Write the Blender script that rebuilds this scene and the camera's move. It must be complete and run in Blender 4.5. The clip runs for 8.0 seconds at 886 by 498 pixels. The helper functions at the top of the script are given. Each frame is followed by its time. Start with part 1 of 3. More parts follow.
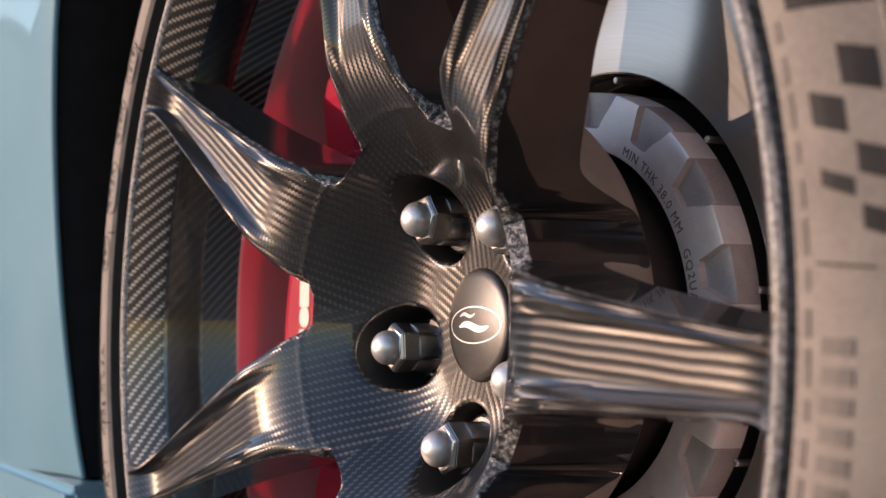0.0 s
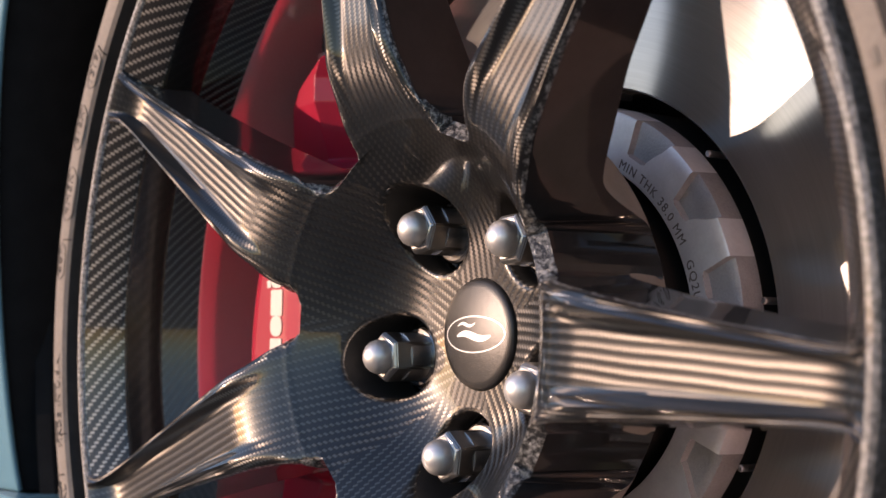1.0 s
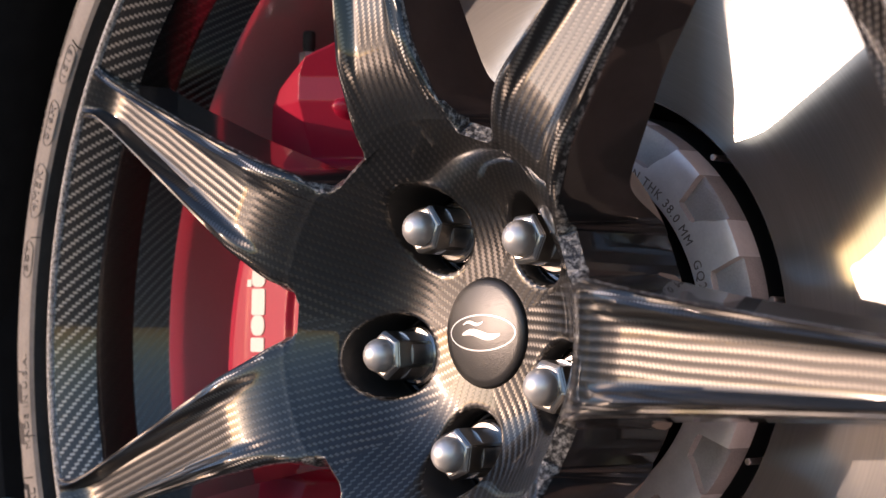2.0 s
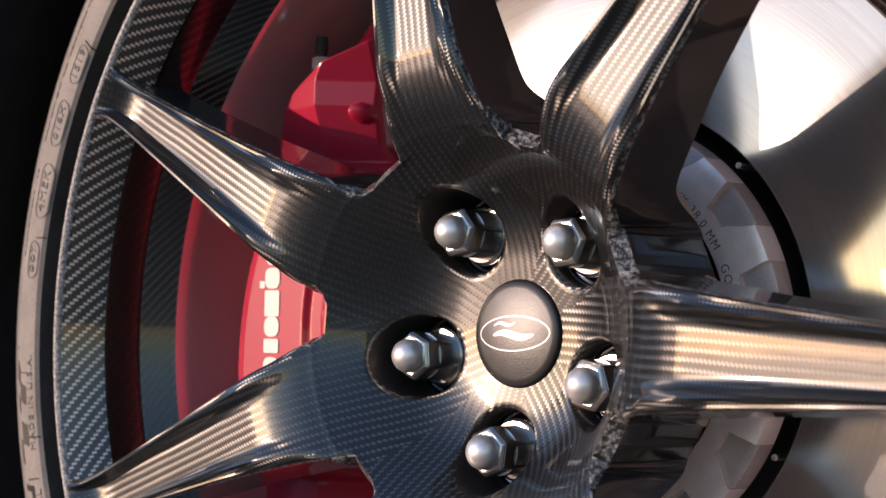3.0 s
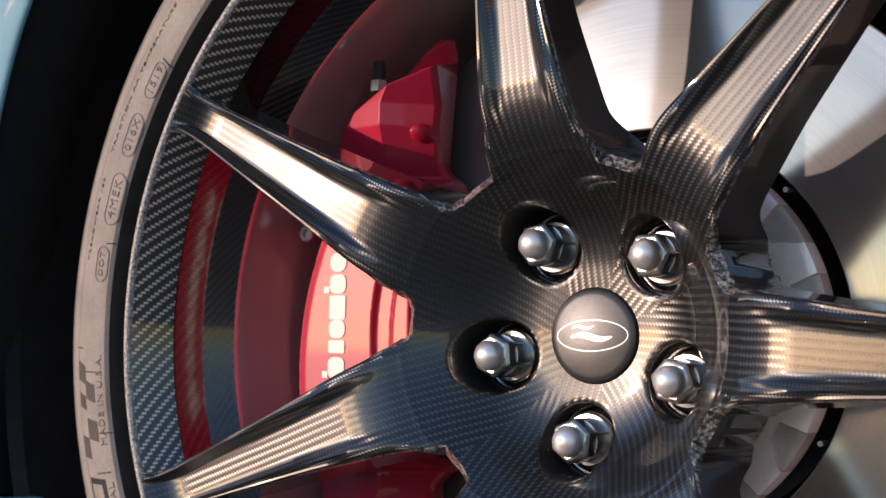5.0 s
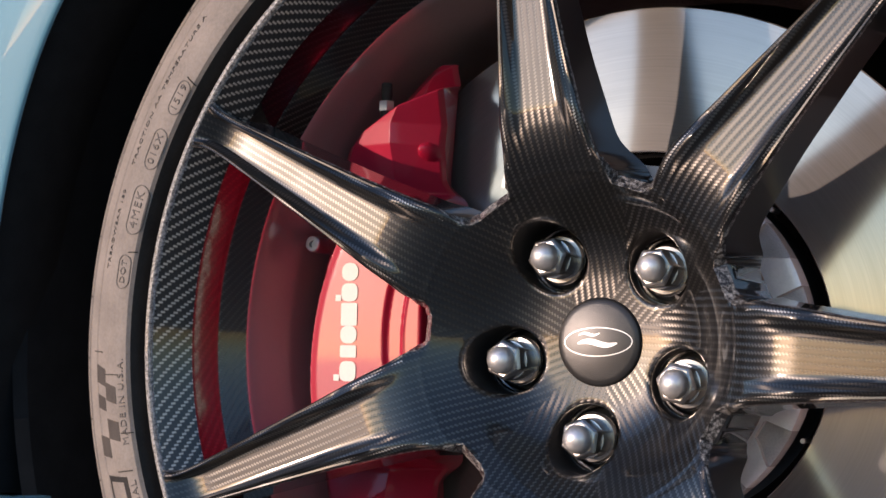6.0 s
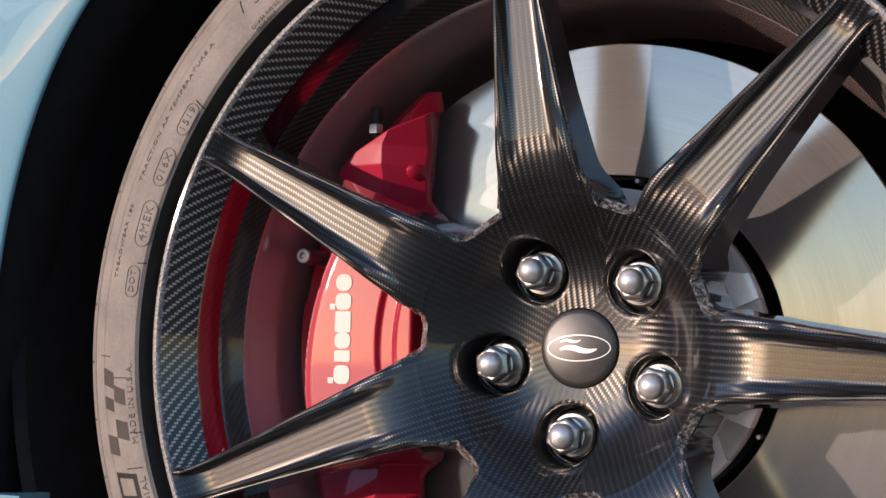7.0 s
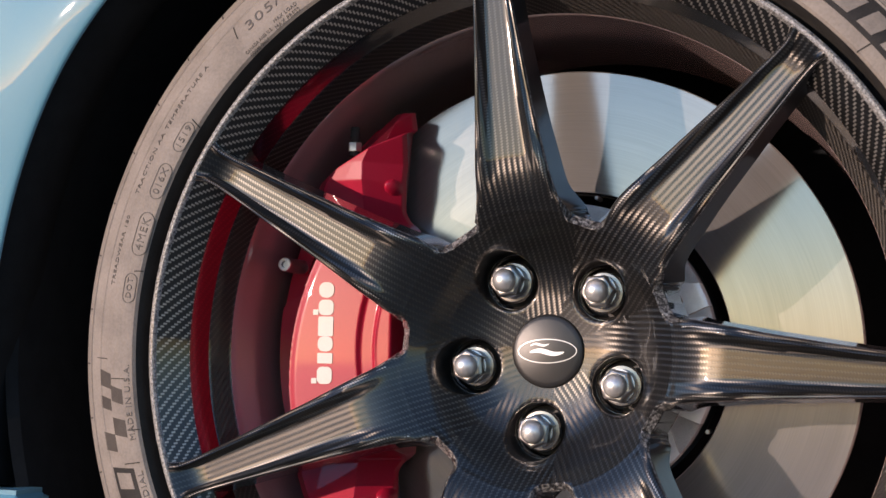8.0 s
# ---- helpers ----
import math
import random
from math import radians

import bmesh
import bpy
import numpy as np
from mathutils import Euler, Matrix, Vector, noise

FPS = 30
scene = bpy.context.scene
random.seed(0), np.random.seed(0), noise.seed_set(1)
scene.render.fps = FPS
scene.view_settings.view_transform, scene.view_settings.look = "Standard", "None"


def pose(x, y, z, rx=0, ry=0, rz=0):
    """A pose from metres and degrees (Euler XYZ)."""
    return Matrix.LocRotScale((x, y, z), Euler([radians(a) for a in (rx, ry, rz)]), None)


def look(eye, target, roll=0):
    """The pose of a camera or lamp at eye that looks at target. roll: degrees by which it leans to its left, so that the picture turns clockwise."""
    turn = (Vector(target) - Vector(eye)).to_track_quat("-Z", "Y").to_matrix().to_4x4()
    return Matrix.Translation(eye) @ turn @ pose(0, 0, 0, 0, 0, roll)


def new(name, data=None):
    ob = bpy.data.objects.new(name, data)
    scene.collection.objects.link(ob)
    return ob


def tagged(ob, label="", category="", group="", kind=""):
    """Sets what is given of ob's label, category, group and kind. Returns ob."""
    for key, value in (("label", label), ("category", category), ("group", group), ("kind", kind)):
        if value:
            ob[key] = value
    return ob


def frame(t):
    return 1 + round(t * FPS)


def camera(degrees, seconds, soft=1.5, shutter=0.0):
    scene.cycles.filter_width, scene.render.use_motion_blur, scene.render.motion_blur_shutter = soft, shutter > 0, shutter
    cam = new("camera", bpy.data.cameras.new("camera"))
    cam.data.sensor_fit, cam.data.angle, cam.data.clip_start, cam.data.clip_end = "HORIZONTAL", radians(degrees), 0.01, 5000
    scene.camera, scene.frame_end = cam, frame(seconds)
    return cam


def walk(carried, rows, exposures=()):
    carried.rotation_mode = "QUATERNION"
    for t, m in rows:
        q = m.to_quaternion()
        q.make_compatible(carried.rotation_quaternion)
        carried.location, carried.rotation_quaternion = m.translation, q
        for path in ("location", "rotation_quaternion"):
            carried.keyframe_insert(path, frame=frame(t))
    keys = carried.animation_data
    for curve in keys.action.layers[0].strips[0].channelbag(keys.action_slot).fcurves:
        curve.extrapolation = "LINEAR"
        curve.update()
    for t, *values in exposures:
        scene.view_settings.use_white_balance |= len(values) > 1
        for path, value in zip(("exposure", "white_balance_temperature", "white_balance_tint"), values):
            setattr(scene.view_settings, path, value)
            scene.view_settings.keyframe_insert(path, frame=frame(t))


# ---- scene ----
cam = camera(34.3, 8.0)
PATH = [
    (0, (0.561, -0.338, 0.343), (-1.154, 0.688, 0.439), 0.9),
    (0.5, (0.542, -0.369, 0.341), (-1.113, 0.748, 0.452), 1.0),
    (1, (0.523, -0.403, 0.343), (-1.064, 0.808, 0.452), 0.9),
    (2.5, (0.457, -0.496, 0.338), (-0.927, 0.943, 0.46), 0.9),
    (3, (0.437, -0.528, 0.335), (-0.89, 0.962, 0.465), 1.0),
    (3.5, (0.417, -0.564, 0.333), (-0.853, 0.975, 0.468), 1.0),
    (4, (0.397, -0.601, 0.332), (-0.817, 0.983, 0.468), 1.0),
    (4.5, (0.375, -0.644, 0.331), (-0.772, 0.989, 0.471), 1.0),
    (5, (0.357, -0.684, 0.33), (-0.73, 0.989, 0.472), 1.1),
    (6.5, (0.296, -0.83, 0.327), (-0.554, 0.973, 0.485), 1.3),
    (7, (0.278, -0.884, 0.328), (-0.49, 0.957, 0.487), 1.3),
    (7.5, (0.26, -0.935, 0.328), (-0.427, 0.936, 0.49), 1.3),
    (8, (0.249, -0.982, 0.329), (-0.375, 0.911, 0.489), 1.3),
]
walk(cam, [(t, look(eye, target, roll)) for t, eye, target, roll in PATH], [(0, 1.93, 7900, 30), (3, 1.88, 7150, 26), (8, 1.77, 6900, 24)])

cam.data.dof.use_dof = True
cam.data.dof.aperture_fstop = 11.0

# ---- light ----
SUN_AZ, SUN_EL = radians(33.6), radians(6)
to_sun = Vector((-math.sin(SUN_AZ) * math.cos(SUN_EL), -math.cos(SUN_AZ) * math.cos(SUN_EL), math.sin(SUN_EL)))
world = bpy.data.worlds.new("sky")
scene.world = world
world.use_nodes = True
wn = world.node_tree
sky = wn.nodes.new("ShaderNodeTexSky")
sky.sky_type = "NISHITA"
sky.sun_disc = False
sky.sun_elevation, sky.sun_rotation = SUN_EL, math.pi + SUN_AZ
sky.air_density, sky.dust_density, sky.ozone_density = 1.0, 0.2, 3.0
background = wn.nodes["Background"]
background.inputs["Strength"].default_value = 0.15
wn.links.new(sky.outputs[0], background.inputs["Color"])
sun_data = bpy.data.lights.new("sun", "SUN")
sun_data.energy, sun_data.angle, sun_data.color = 1.55, radians(0.6), (1.0, 0.84, 0.70)
sun = new("sun", sun_data)
sun.matrix_world = look(to_sun * 20, (0, 0, 0))

# ---- materials ----
HUB = 0.34          # height of the axle
SPOKES = (-2.8, 46.8, 96.2, 151.0, 201.6, 253.0, 305.0)
MIDS = (20.5, 69.0, 127.5, 175.5, 229.0, 279.0, 331.0)   # window after each spoke


def material(name):
    m = bpy.data.materials.new(name)
    m.use_nodes = True
    return m, m.node_tree, m.node_tree.nodes["Principled BSDF"]


def maths(tree, op, a, b=None, c=None):
    n = tree.nodes.new("ShaderNodeMath")
    n.operation = op
    for socket, value in zip(n.inputs, (a, b, c)):
        if value is None:
            continue
        if isinstance(value, (int, float)):
            socket.default_value = value
        else:
            tree.links.new(value, socket)
    return n.outputs[0]


def noise_tex(tree, scale, detail=4.0, coords=None, stretch=None):
    n = tree.nodes.new("ShaderNodeTexNoise")
    n.inputs["Scale"].default_value, n.inputs["Detail"].default_value = scale, detail
    if coords is None:
        coords = tree.nodes.new("ShaderNodeTexCoord").outputs["Object"]
    if stretch:
        mp = tree.nodes.new("ShaderNodeMapping")
        mp.inputs["Scale"].default_value = stretch
        tree.links.new(coords, mp.inputs["Vector"])
        coords = mp.outputs["Vector"]
    tree.links.new(coords, n.inputs["Vector"])
    return n.outputs["Fac"]


def ramp(tree, fac, stops):
    n = tree.nodes.new("ShaderNodeValToRGB")
    el = n.color_ramp.elements
    while len(el) < len(stops):
        el.new(0.5)
    for e, (at, col) in zip(el, stops):
        e.position, e.color = at, (*col, 1) if len(col) == 3 else col
    tree.links.new(fac, n.inputs["Fac"])
    return n.outputs["Color"]


def bump(tree, height, distance, strength=1.0, normal=None):
    n = tree.nodes.new("ShaderNodeBump")
    n.inputs["Distance"].default_value, n.inputs["Strength"].default_value = distance, strength
    tree.links.new(height, n.inputs["Height"])
    if normal is not None:
        tree.links.new(normal, n.inputs["Normal"])
    return n.outputs["Normal"]


def simple(name, dark, light, rough=(0.4, 0.5), metallic=0.0, scale=60.0, relief=0.0002, coat=0.0, fine=600.0, stretch=None, span=(0.3, 0.7)):
    """Two-scale mottled surface."""
    m, t, p = material(name)
    big = noise_tex(t, scale, 5, stretch=stretch)
    small = noise_tex(t, fine, 3)
    mix = maths(t, "MULTIPLY_ADD", small, 0.35, maths(t, "MULTIPLY", big, 0.65))
    t.links.new(ramp(t, mix, ((span[0], dark), (span[1], light))), p.inputs["Base Color"])
    t.links.new(maths(t, "MULTIPLY_ADD", mix, rough[1] - rough[0], rough[0]), p.inputs["Roughness"])
    p.inputs["Metallic"].default_value = metallic
    p.inputs["Coat Weight"].default_value = coat
    p.inputs["Coat Roughness"].default_value = 0.04
    if relief:
        t.links.new(bump(t, small, relief, 0.6), p.inputs["Normal"])
    return m


def carbon(name, tow=0.00142, dark=(0.038, 0.035, 0.032), light=(0.128, 0.118, 0.106), rough=0.46, relief=0.26, sheen=0.31, polish=0.77, crown=0.9, grain=0.97):
    """2x2 twill in clear lacquer; the map's u runs along the rows."""
    m, t, p = material(name)
    uv = t.nodes.new("ShaderNodeUVMap")
    uv.uv_map = "weave"
    sep = t.nodes.new("ShaderNodeSeparateXYZ")
    t.links.new(uv.outputs[0], sep.inputs[0])
    u, v = sep.outputs[0], sep.outputs[1]
    wob = maths(t, "MULTIPLY_ADD", noise_tex(t, 25, 2), 0.0016, -0.0008)
    v = maths(t, "ADD", v, wob)
    k = 1 / (tow * math.sqrt(2))
    a = maths(t, "MULTIPLY", maths(t, "ADD", u, v), k)
    b = maths(t, "MULTIPLY", maths(t, "SUBTRACT", u, v), k)
    fa, fb = maths(t, "FLOOR", a), maths(t, "FLOOR", b)
    warp = maths(t, "LESS_THAN", maths(t, "FRACT", maths(t, "MULTIPLY_ADD", maths(t, "SUBTRACT", fa, fb), 0.25, 0.125)), 0.5)
    da = maths(t, "SUBTRACT", maths(t, "SUBTRACT", a, fa), 0.5)
    db = maths(t, "SUBTRACT", maths(t, "SUBTRACT", b, fb), 0.5)
    ha = maths(t, "MULTIPLY_ADD", maths(t, "MULTIPLY", da, da), -4.0, 1.0)
    hb = maths(t, "MULTIPLY_ADD", maths(t, "MULTIPLY", db, db), -4.0, 1.0)
    mixh = t.nodes.new("ShaderNodeMix")
    t.links.new(warp, mixh.inputs["Factor"])
    t.links.new(hb, mixh.inputs["A"])
    t.links.new(ha, mixh.inputs["B"])
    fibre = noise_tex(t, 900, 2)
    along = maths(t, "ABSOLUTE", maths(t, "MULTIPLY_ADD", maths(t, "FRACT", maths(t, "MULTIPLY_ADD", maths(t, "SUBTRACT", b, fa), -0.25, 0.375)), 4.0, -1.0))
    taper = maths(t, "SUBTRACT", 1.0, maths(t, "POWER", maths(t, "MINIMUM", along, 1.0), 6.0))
    # pale dashes put the lit warp tows' sheen into the colour, dark between
    sheen_dash = maths(t, "MULTIPLY", maths(t, "MULTIPLY", warp, maths(t, "POWER", ha, crown)), taper)
    t.links.new(ramp(t, maths(t, "MULTIPLY_ADD", fibre, 0.22, maths(t, "MULTIPLY", sheen_dash, 0.78)),
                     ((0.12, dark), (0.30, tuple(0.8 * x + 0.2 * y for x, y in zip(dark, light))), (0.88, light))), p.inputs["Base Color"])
    p.inputs["Metallic"].default_value = 0.95
    p.inputs["Roughness"].default_value = rough
    p.inputs["Anisotropic"].default_value = grain
    t.links.new(maths(t, "MULTIPLY_ADD", warp, -0.25, 0.375), p.inputs["Anisotropic Rotation"])
    tan = t.nodes.new("ShaderNodeTangent")
    tan.direction_type, tan.uv_map = "UV_MAP", "weave"
    t.links.new(tan.outputs[0], p.inputs["Tangent"])
    t.links.new(bump(t, mixh.outputs["Result"], 0.00030, relief), p.inputs["Normal"])
    p.inputs["Coat Weight"].default_value = 1.0
    p.inputs["Coat IOR"].default_value = 1.5
    smear = noise_tex(t, 40, 5)
    t.links.new(maths(t, "MULTIPLY_ADD", smear, 0.14, sheen), p.inputs["Coat Roughness"])
    t.links.new(bump(t, noise_tex(t, 55, 2), 0.0002, 0.15), p.inputs["Coat Normal"])
    # part of the lacquer is polished clear, the rest hazed by dust
    clear = t.nodes.new("ShaderNodeBsdfPrincipled")
    for name in ("Metallic", "Roughness", "Anisotropic", "Coat Weight", "Coat IOR"):
        clear.inputs[name].default_value = p.inputs[name].default_value
    clear.inputs["Coat Roughness"].default_value = 0.045
    for name in ("Base Color", "Anisotropic Rotation", "Tangent", "Normal", "Coat Normal"):
        t.links.new(p.inputs[name].links[0].from_socket, clear.inputs[name])
    both = t.nodes.new("ShaderNodeMixShader")
    both.inputs[0].default_value = polish
    t.links.new(p.outputs[0], both.inputs[1])
    t.links.new(clear.outputs[0], both.inputs[2])
    t.links.new(both.outputs[0], t.nodes["Material Output"].inputs["Surface"])
    return m


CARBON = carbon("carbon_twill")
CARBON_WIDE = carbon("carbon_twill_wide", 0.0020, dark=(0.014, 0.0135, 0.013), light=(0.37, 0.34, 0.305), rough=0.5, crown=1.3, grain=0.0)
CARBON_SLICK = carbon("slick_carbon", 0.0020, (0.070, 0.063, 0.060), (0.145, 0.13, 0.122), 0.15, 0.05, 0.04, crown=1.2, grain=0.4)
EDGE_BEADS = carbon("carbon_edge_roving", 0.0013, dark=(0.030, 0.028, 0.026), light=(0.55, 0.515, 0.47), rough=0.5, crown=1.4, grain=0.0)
FRAY = simple("cut_fibre_edge", (0.014, 0.014, 0.014), (0.46, 0.445, 0.42), (0.22, 0.45), 0.3, scale=420, fine=1500, relief=0.0014, coat=0.6, span=(0.46, 0.66))
LIP_FIBRE = simple("lip_fibre", (0.02, 0.020, 0.020), (0.40, 0.39, 0.375), (0.35, 0.6), 0.3, scale=520, fine=1300, relief=0.0012, coat=0.25, span=(0.36, 0.64))
GLOSS_BLACK = simple("black_lacquer", (0.010, 0.010, 0.011), (0.018, 0.018, 0.018), (0.30, 0.45), relief=0.00002, fine=300, coat=1.0)
GLOSS_BLACK.node_tree.nodes["Principled BSDF"].inputs["Specular IOR Level"].default_value = 0.14
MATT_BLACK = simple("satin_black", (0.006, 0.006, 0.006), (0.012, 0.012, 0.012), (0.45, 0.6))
CAP_BLACK = simple("cap_black", (0.008, 0.008, 0.008), (0.018, 0.0175, 0.017), (0.29, 0.40), fine=1700, relief=0.00018, coat=0.0)
CHROME = simple("satin_chrome", (0.33, 0.316, 0.298), (0.44, 0.422, 0.400), (0.25, 0.35), 1.0, relief=0.00003, fine=400)
SATIN = simple("satin_nut_tip", (0.52, 0.515, 0.50), (0.66, 0.65, 0.635), (0.36, 0.46), 0.85, relief=0.00003, fine=400)
STEEL = simple("zinc_steel", (0.40, 0.40, 0.41), (0.6, 0.6, 0.6), (0.3, 0.45), 1.0, relief=0.0001)
WASHER_STEEL = simple("dull_washer_steel", (0.22, 0.212, 0.205), (0.32, 0.31, 0.30), (0.18, 0.30), 1.0, relief=0.00003, fine=400)
LOGO_SILVER = simple("printed_silver", (0.70, 0.69, 0.66), (0.8, 0.79, 0.77), (0.35, 0.45), 0.2, relief=0)
RED = simple("caliper_red", (0.28, 0.0055, 0.0235), (0.34, 0.0080, 0.030), (0.38, 0.44), coat=0.5, relief=0.00005, scale=30)
RED.node_tree.nodes["Principled BSDF"].inputs["Specular IOR Level"].default_value = 0.22
WHITE = simple("white_print", (0.44, 0.41, 0.375), (0.52, 0.49, 0.45), (0.45, 0.6), relief=0)
RUBBER = simple("dusty_rubber", (0.125, 0.108, 0.093), (0.225, 0.197, 0.172), (0.75, 0.9), scale=35, relief=0.0003, fine=500)
LETTER_RUBBER = simple("letter_rubber", (0.050, 0.045, 0.041), (0.085, 0.076, 0.068), (0.6, 0.8), relief=0.0001)
DARK_RUBBER = simple("dark_rubber", (0.018, 0.017, 0.017), (0.035, 0.033, 0.031), (0.55, 0.75), relief=0.0002)
DARK_RUBBER.node_tree.nodes["Principled BSDF"].inputs["Specular IOR Level"].default_value = 0.12
PATCH_RUBBER = simple("patch_rubber", (0.045, 0.039, 0.035), (0.072, 0.063, 0.056), (0.75, 0.9), relief=0.0001)
PATCH_RUBBER.node_tree.nodes["Principled BSDF"].inputs["Specular IOR Level"].default_value = 0.15
FAINT_RUBBER = simple("faint_letter_rubber", (0.085, 0.074, 0.064), (0.15, 0.132, 0.115), (0.7, 0.85), relief=0.0001)
LINER = simple("liner_black", (0.007, 0.0085, 0.010), (0.013, 0.015, 0.017), (0.85, 0.95))
LINER.node_tree.nodes["Principled BSDF"].inputs["Specular IOR Level"].default_value = 0.12
# pink tint: the red caliper's reflection is put into the barrel's colour
BARREL = simple("reflection_tinted_barrel", (0.78, 0.58, 0.57), (0.88, 0.68, 0.67), (0.11, 0.19), 0.62, scale=20, relief=0.0001)
PAD_GREY = simple("bare_pad", (0.20, 0.186, 0.165), (0.29, 0.27, 0.24), (0.5, 0.65), 0.0, relief=0.0002, fine=700)
CAST = simple("cast_alloy", (0.30, 0.30, 0.305), (0.48, 0.48, 0.485), (0.45, 0.65), 0.3, relief=0.0006, fine=900)
CAST_FACE = simple("machined_alloy", (0.70, 0.715, 0.73), (0.86, 0.875, 0.89), (0.34, 0.48), 0.35, relief=0.0001, scale=90)
GREASE = simple("engraved_grey", (0.12, 0.11, 0.10), (0.2, 0.19, 0.18), (0.7, 0.8), relief=0)


def disc_metal():
    """Brushed iron: turning marks run round the axle."""
    m, t, p = material("brushed_disc")
    co = t.nodes.new("ShaderNodeTexCoord").outputs["Object"]
    sep = t.nodes.new("ShaderNodeSeparateXYZ")
    t.links.new(co, sep.inputs[0])
    r = maths(t, "SQRT", maths(t, "ADD", maths(t, "MULTIPLY", sep.outputs[0], sep.outputs[0]),
                               maths(t, "MULTIPLY", sep.outputs[2], sep.outputs[2])))
    ang = maths(t, "ARCTAN2", sep.outputs[2], sep.outputs[0])
    comb = t.nodes.new("ShaderNodeCombineXYZ")
    t.links.new(maths(t, "MULTIPLY", r, 900.0), comb.inputs[0])
    t.links.new(maths(t, "MULTIPLY", ang, 2.0), comb.inputs[1])
    rings = noise_tex(t, 1.0, 4, comb.outputs[0])
    comb2 = t.nodes.new("ShaderNodeCombineXYZ")
    t.links.new(maths(t, "MULTIPLY", r, 60.0), comb2.inputs[0])
    t.links.new(maths(t, "MULTIPLY", ang, 1.5), comb2.inputs[1])
    wear = noise_tex(t, 1.0, 5, comb2.outputs[0])
    mix = maths(t, "MULTIPLY_ADD", rings, 0.6, maths(t, "MULTIPLY", wear, 0.4))
    t.links.new(ramp(t, mix, ((0.25, (0.240, 0.236, 0.229)), (0.75, (0.335, 0.330, 0.320)))), p.inputs["Base Color"])
    p.inputs["Metallic"].default_value = 0.70
    t.links.new(maths(t, "MULTIPLY_ADD", mix, 0.04, 0.105), p.inputs["Roughness"])
    p.inputs["Anisotropic"].default_value = 0.2
    tan = t.nodes.new("ShaderNodeTangent")
    tan.direction_type, tan.axis = "RADIAL", "Y"
    t.links.new(tan.outputs[0], p.inputs["Tangent"])
    t.links.new(bump(t, rings, 0.00003, 0.10), p.inputs["Normal"])
    return m


DISC = disc_metal()


def car_paint():
    m, t, p = material("pale_blue_paint")
    flake = noise_tex(t, 2500, 1)
    wash = noise_tex(t, 6, 4)
    mix = maths(t, "MULTIPLY_ADD", flake, 0.3, maths(t, "MULTIPLY", wash, 0.7))
    t.links.new(ramp(t, mix, ((0.3, (0.060, 0.185, 0.255)), (0.7, (0.086, 0.230, 0.300)))), p.inputs["Base Color"])
    p.inputs["Roughness"].default_value = 0.5
    p.inputs["Metallic"].default_value = 0.0
    p.inputs["Specular IOR Level"].default_value = 0.2
    p.inputs["Coat Weight"].default_value = 0.55
    p.inputs["Coat Roughness"].default_value = 0.03
    return m


PAINT = car_paint()


def asphalt():
    m, t, p = material("worn_asphalt")
    big = noise_tex(t, 0.7, 6)
    small = noise_tex(t, 90, 5)
    mix = maths(t, "MULTIPLY_ADD", small, 0.4, maths(t, "MULTIPLY", big, 0.6))
    t.links.new(ramp(t, mix, ((0.25, (0.125, 0.112, 0.098)), (0.75, (0.215, 0.195, 0.172)))), p.inputs["Base Color"])
    p.inputs["Roughness"].default_value = 0.9
    t.links.new(bump(t, small, 0.003, 0.6), p.inputs["Normal"])
    return m


ASPHALT = asphalt()

# ---- mesh helpers ----


def smooth(me, angle=35.0):
    me.polygons.foreach_set("use_smooth", [True] * len(me.polygons))
    me.set_sharp_from_angle(angle=radians(angle))


def part(name, bm, mat, parent=None, label="", angle=35.0):
    """Links a bmesh as one mesh object under a thing or a part."""
    me = bpy.data.meshes.new(name)
    bm.to_mesh(me)
    bm.free()
    for one in mat if isinstance(mat, (list, tuple)) else (mat,):
        me.materials.append(one)
    smooth(me, angle)
    ob = new(name, me)
    if parent is not None:
        ob.parent = parent
    return tagged(ob, label)


def empty(name, at, label, category, **more):
    ob = new(name)
    ob.empty_display_size = 0.05
    ob.location = at
    return tagged(ob, label, category, **more)


def polar(r, a, y):
    return Vector((r * math.cos(a), y, r * math.sin(a)))


def lathe(profile, steps=160, a0=0.0, a1=2 * math.pi, closed=False, uv=None):
    """Turns (r, y) pairs round the axle. closed joins the last pair to the first."""
    bm = bmesh.new()
    full = abs(a1 - a0 - 2 * math.pi) < 1e-6
    n = steps if full else steps + 1
    rings = []
    for r, y in profile:
        rings.append([bm.verts.new(polar(r, a0 + (a1 - a0) * i / steps, y)) for i in range(n)])
    layer = bm.loops.layers.uv.new("weave") if uv else None
    lengths = [0.0]
    for p, q in zip(profile, profile[1:]):
        lengths.append(lengths[-1] + math.dist(p, q))
    pairs = list(range(len(profile) - 1)) + ([-1] if closed else [])
    for k in pairs:
        for i in range(steps):
            j = (i + 1) % n
            f = bm.faces.new((rings[k][i], rings[k][j], rings[k + 1][j], rings[k + 1][i]))
            if layer:
                rmean = uv[0]
                us = [(a0 + (a1 - a0) * s / steps) * rmean for s in (i, i + 1, i + 1, i)]
                la, lb = lengths[k], lengths[k + 1]
                for lp, uu, vv in zip(f.loops, us, (la, la, lb, lb)):
                    c, s = math.cos(uv[1]), math.sin(uv[1])
                    lp[layer].uv = (uu * c - vv * s, uu * s + vv * c)
    bmesh.ops.recalc_face_normals(bm, faces=bm.faces)
    return bm


def sstep(a, b, x):
    t = min(1.0, max(0.0, (x - a) / (b - a)))
    return t * t * (3 - 2 * t)


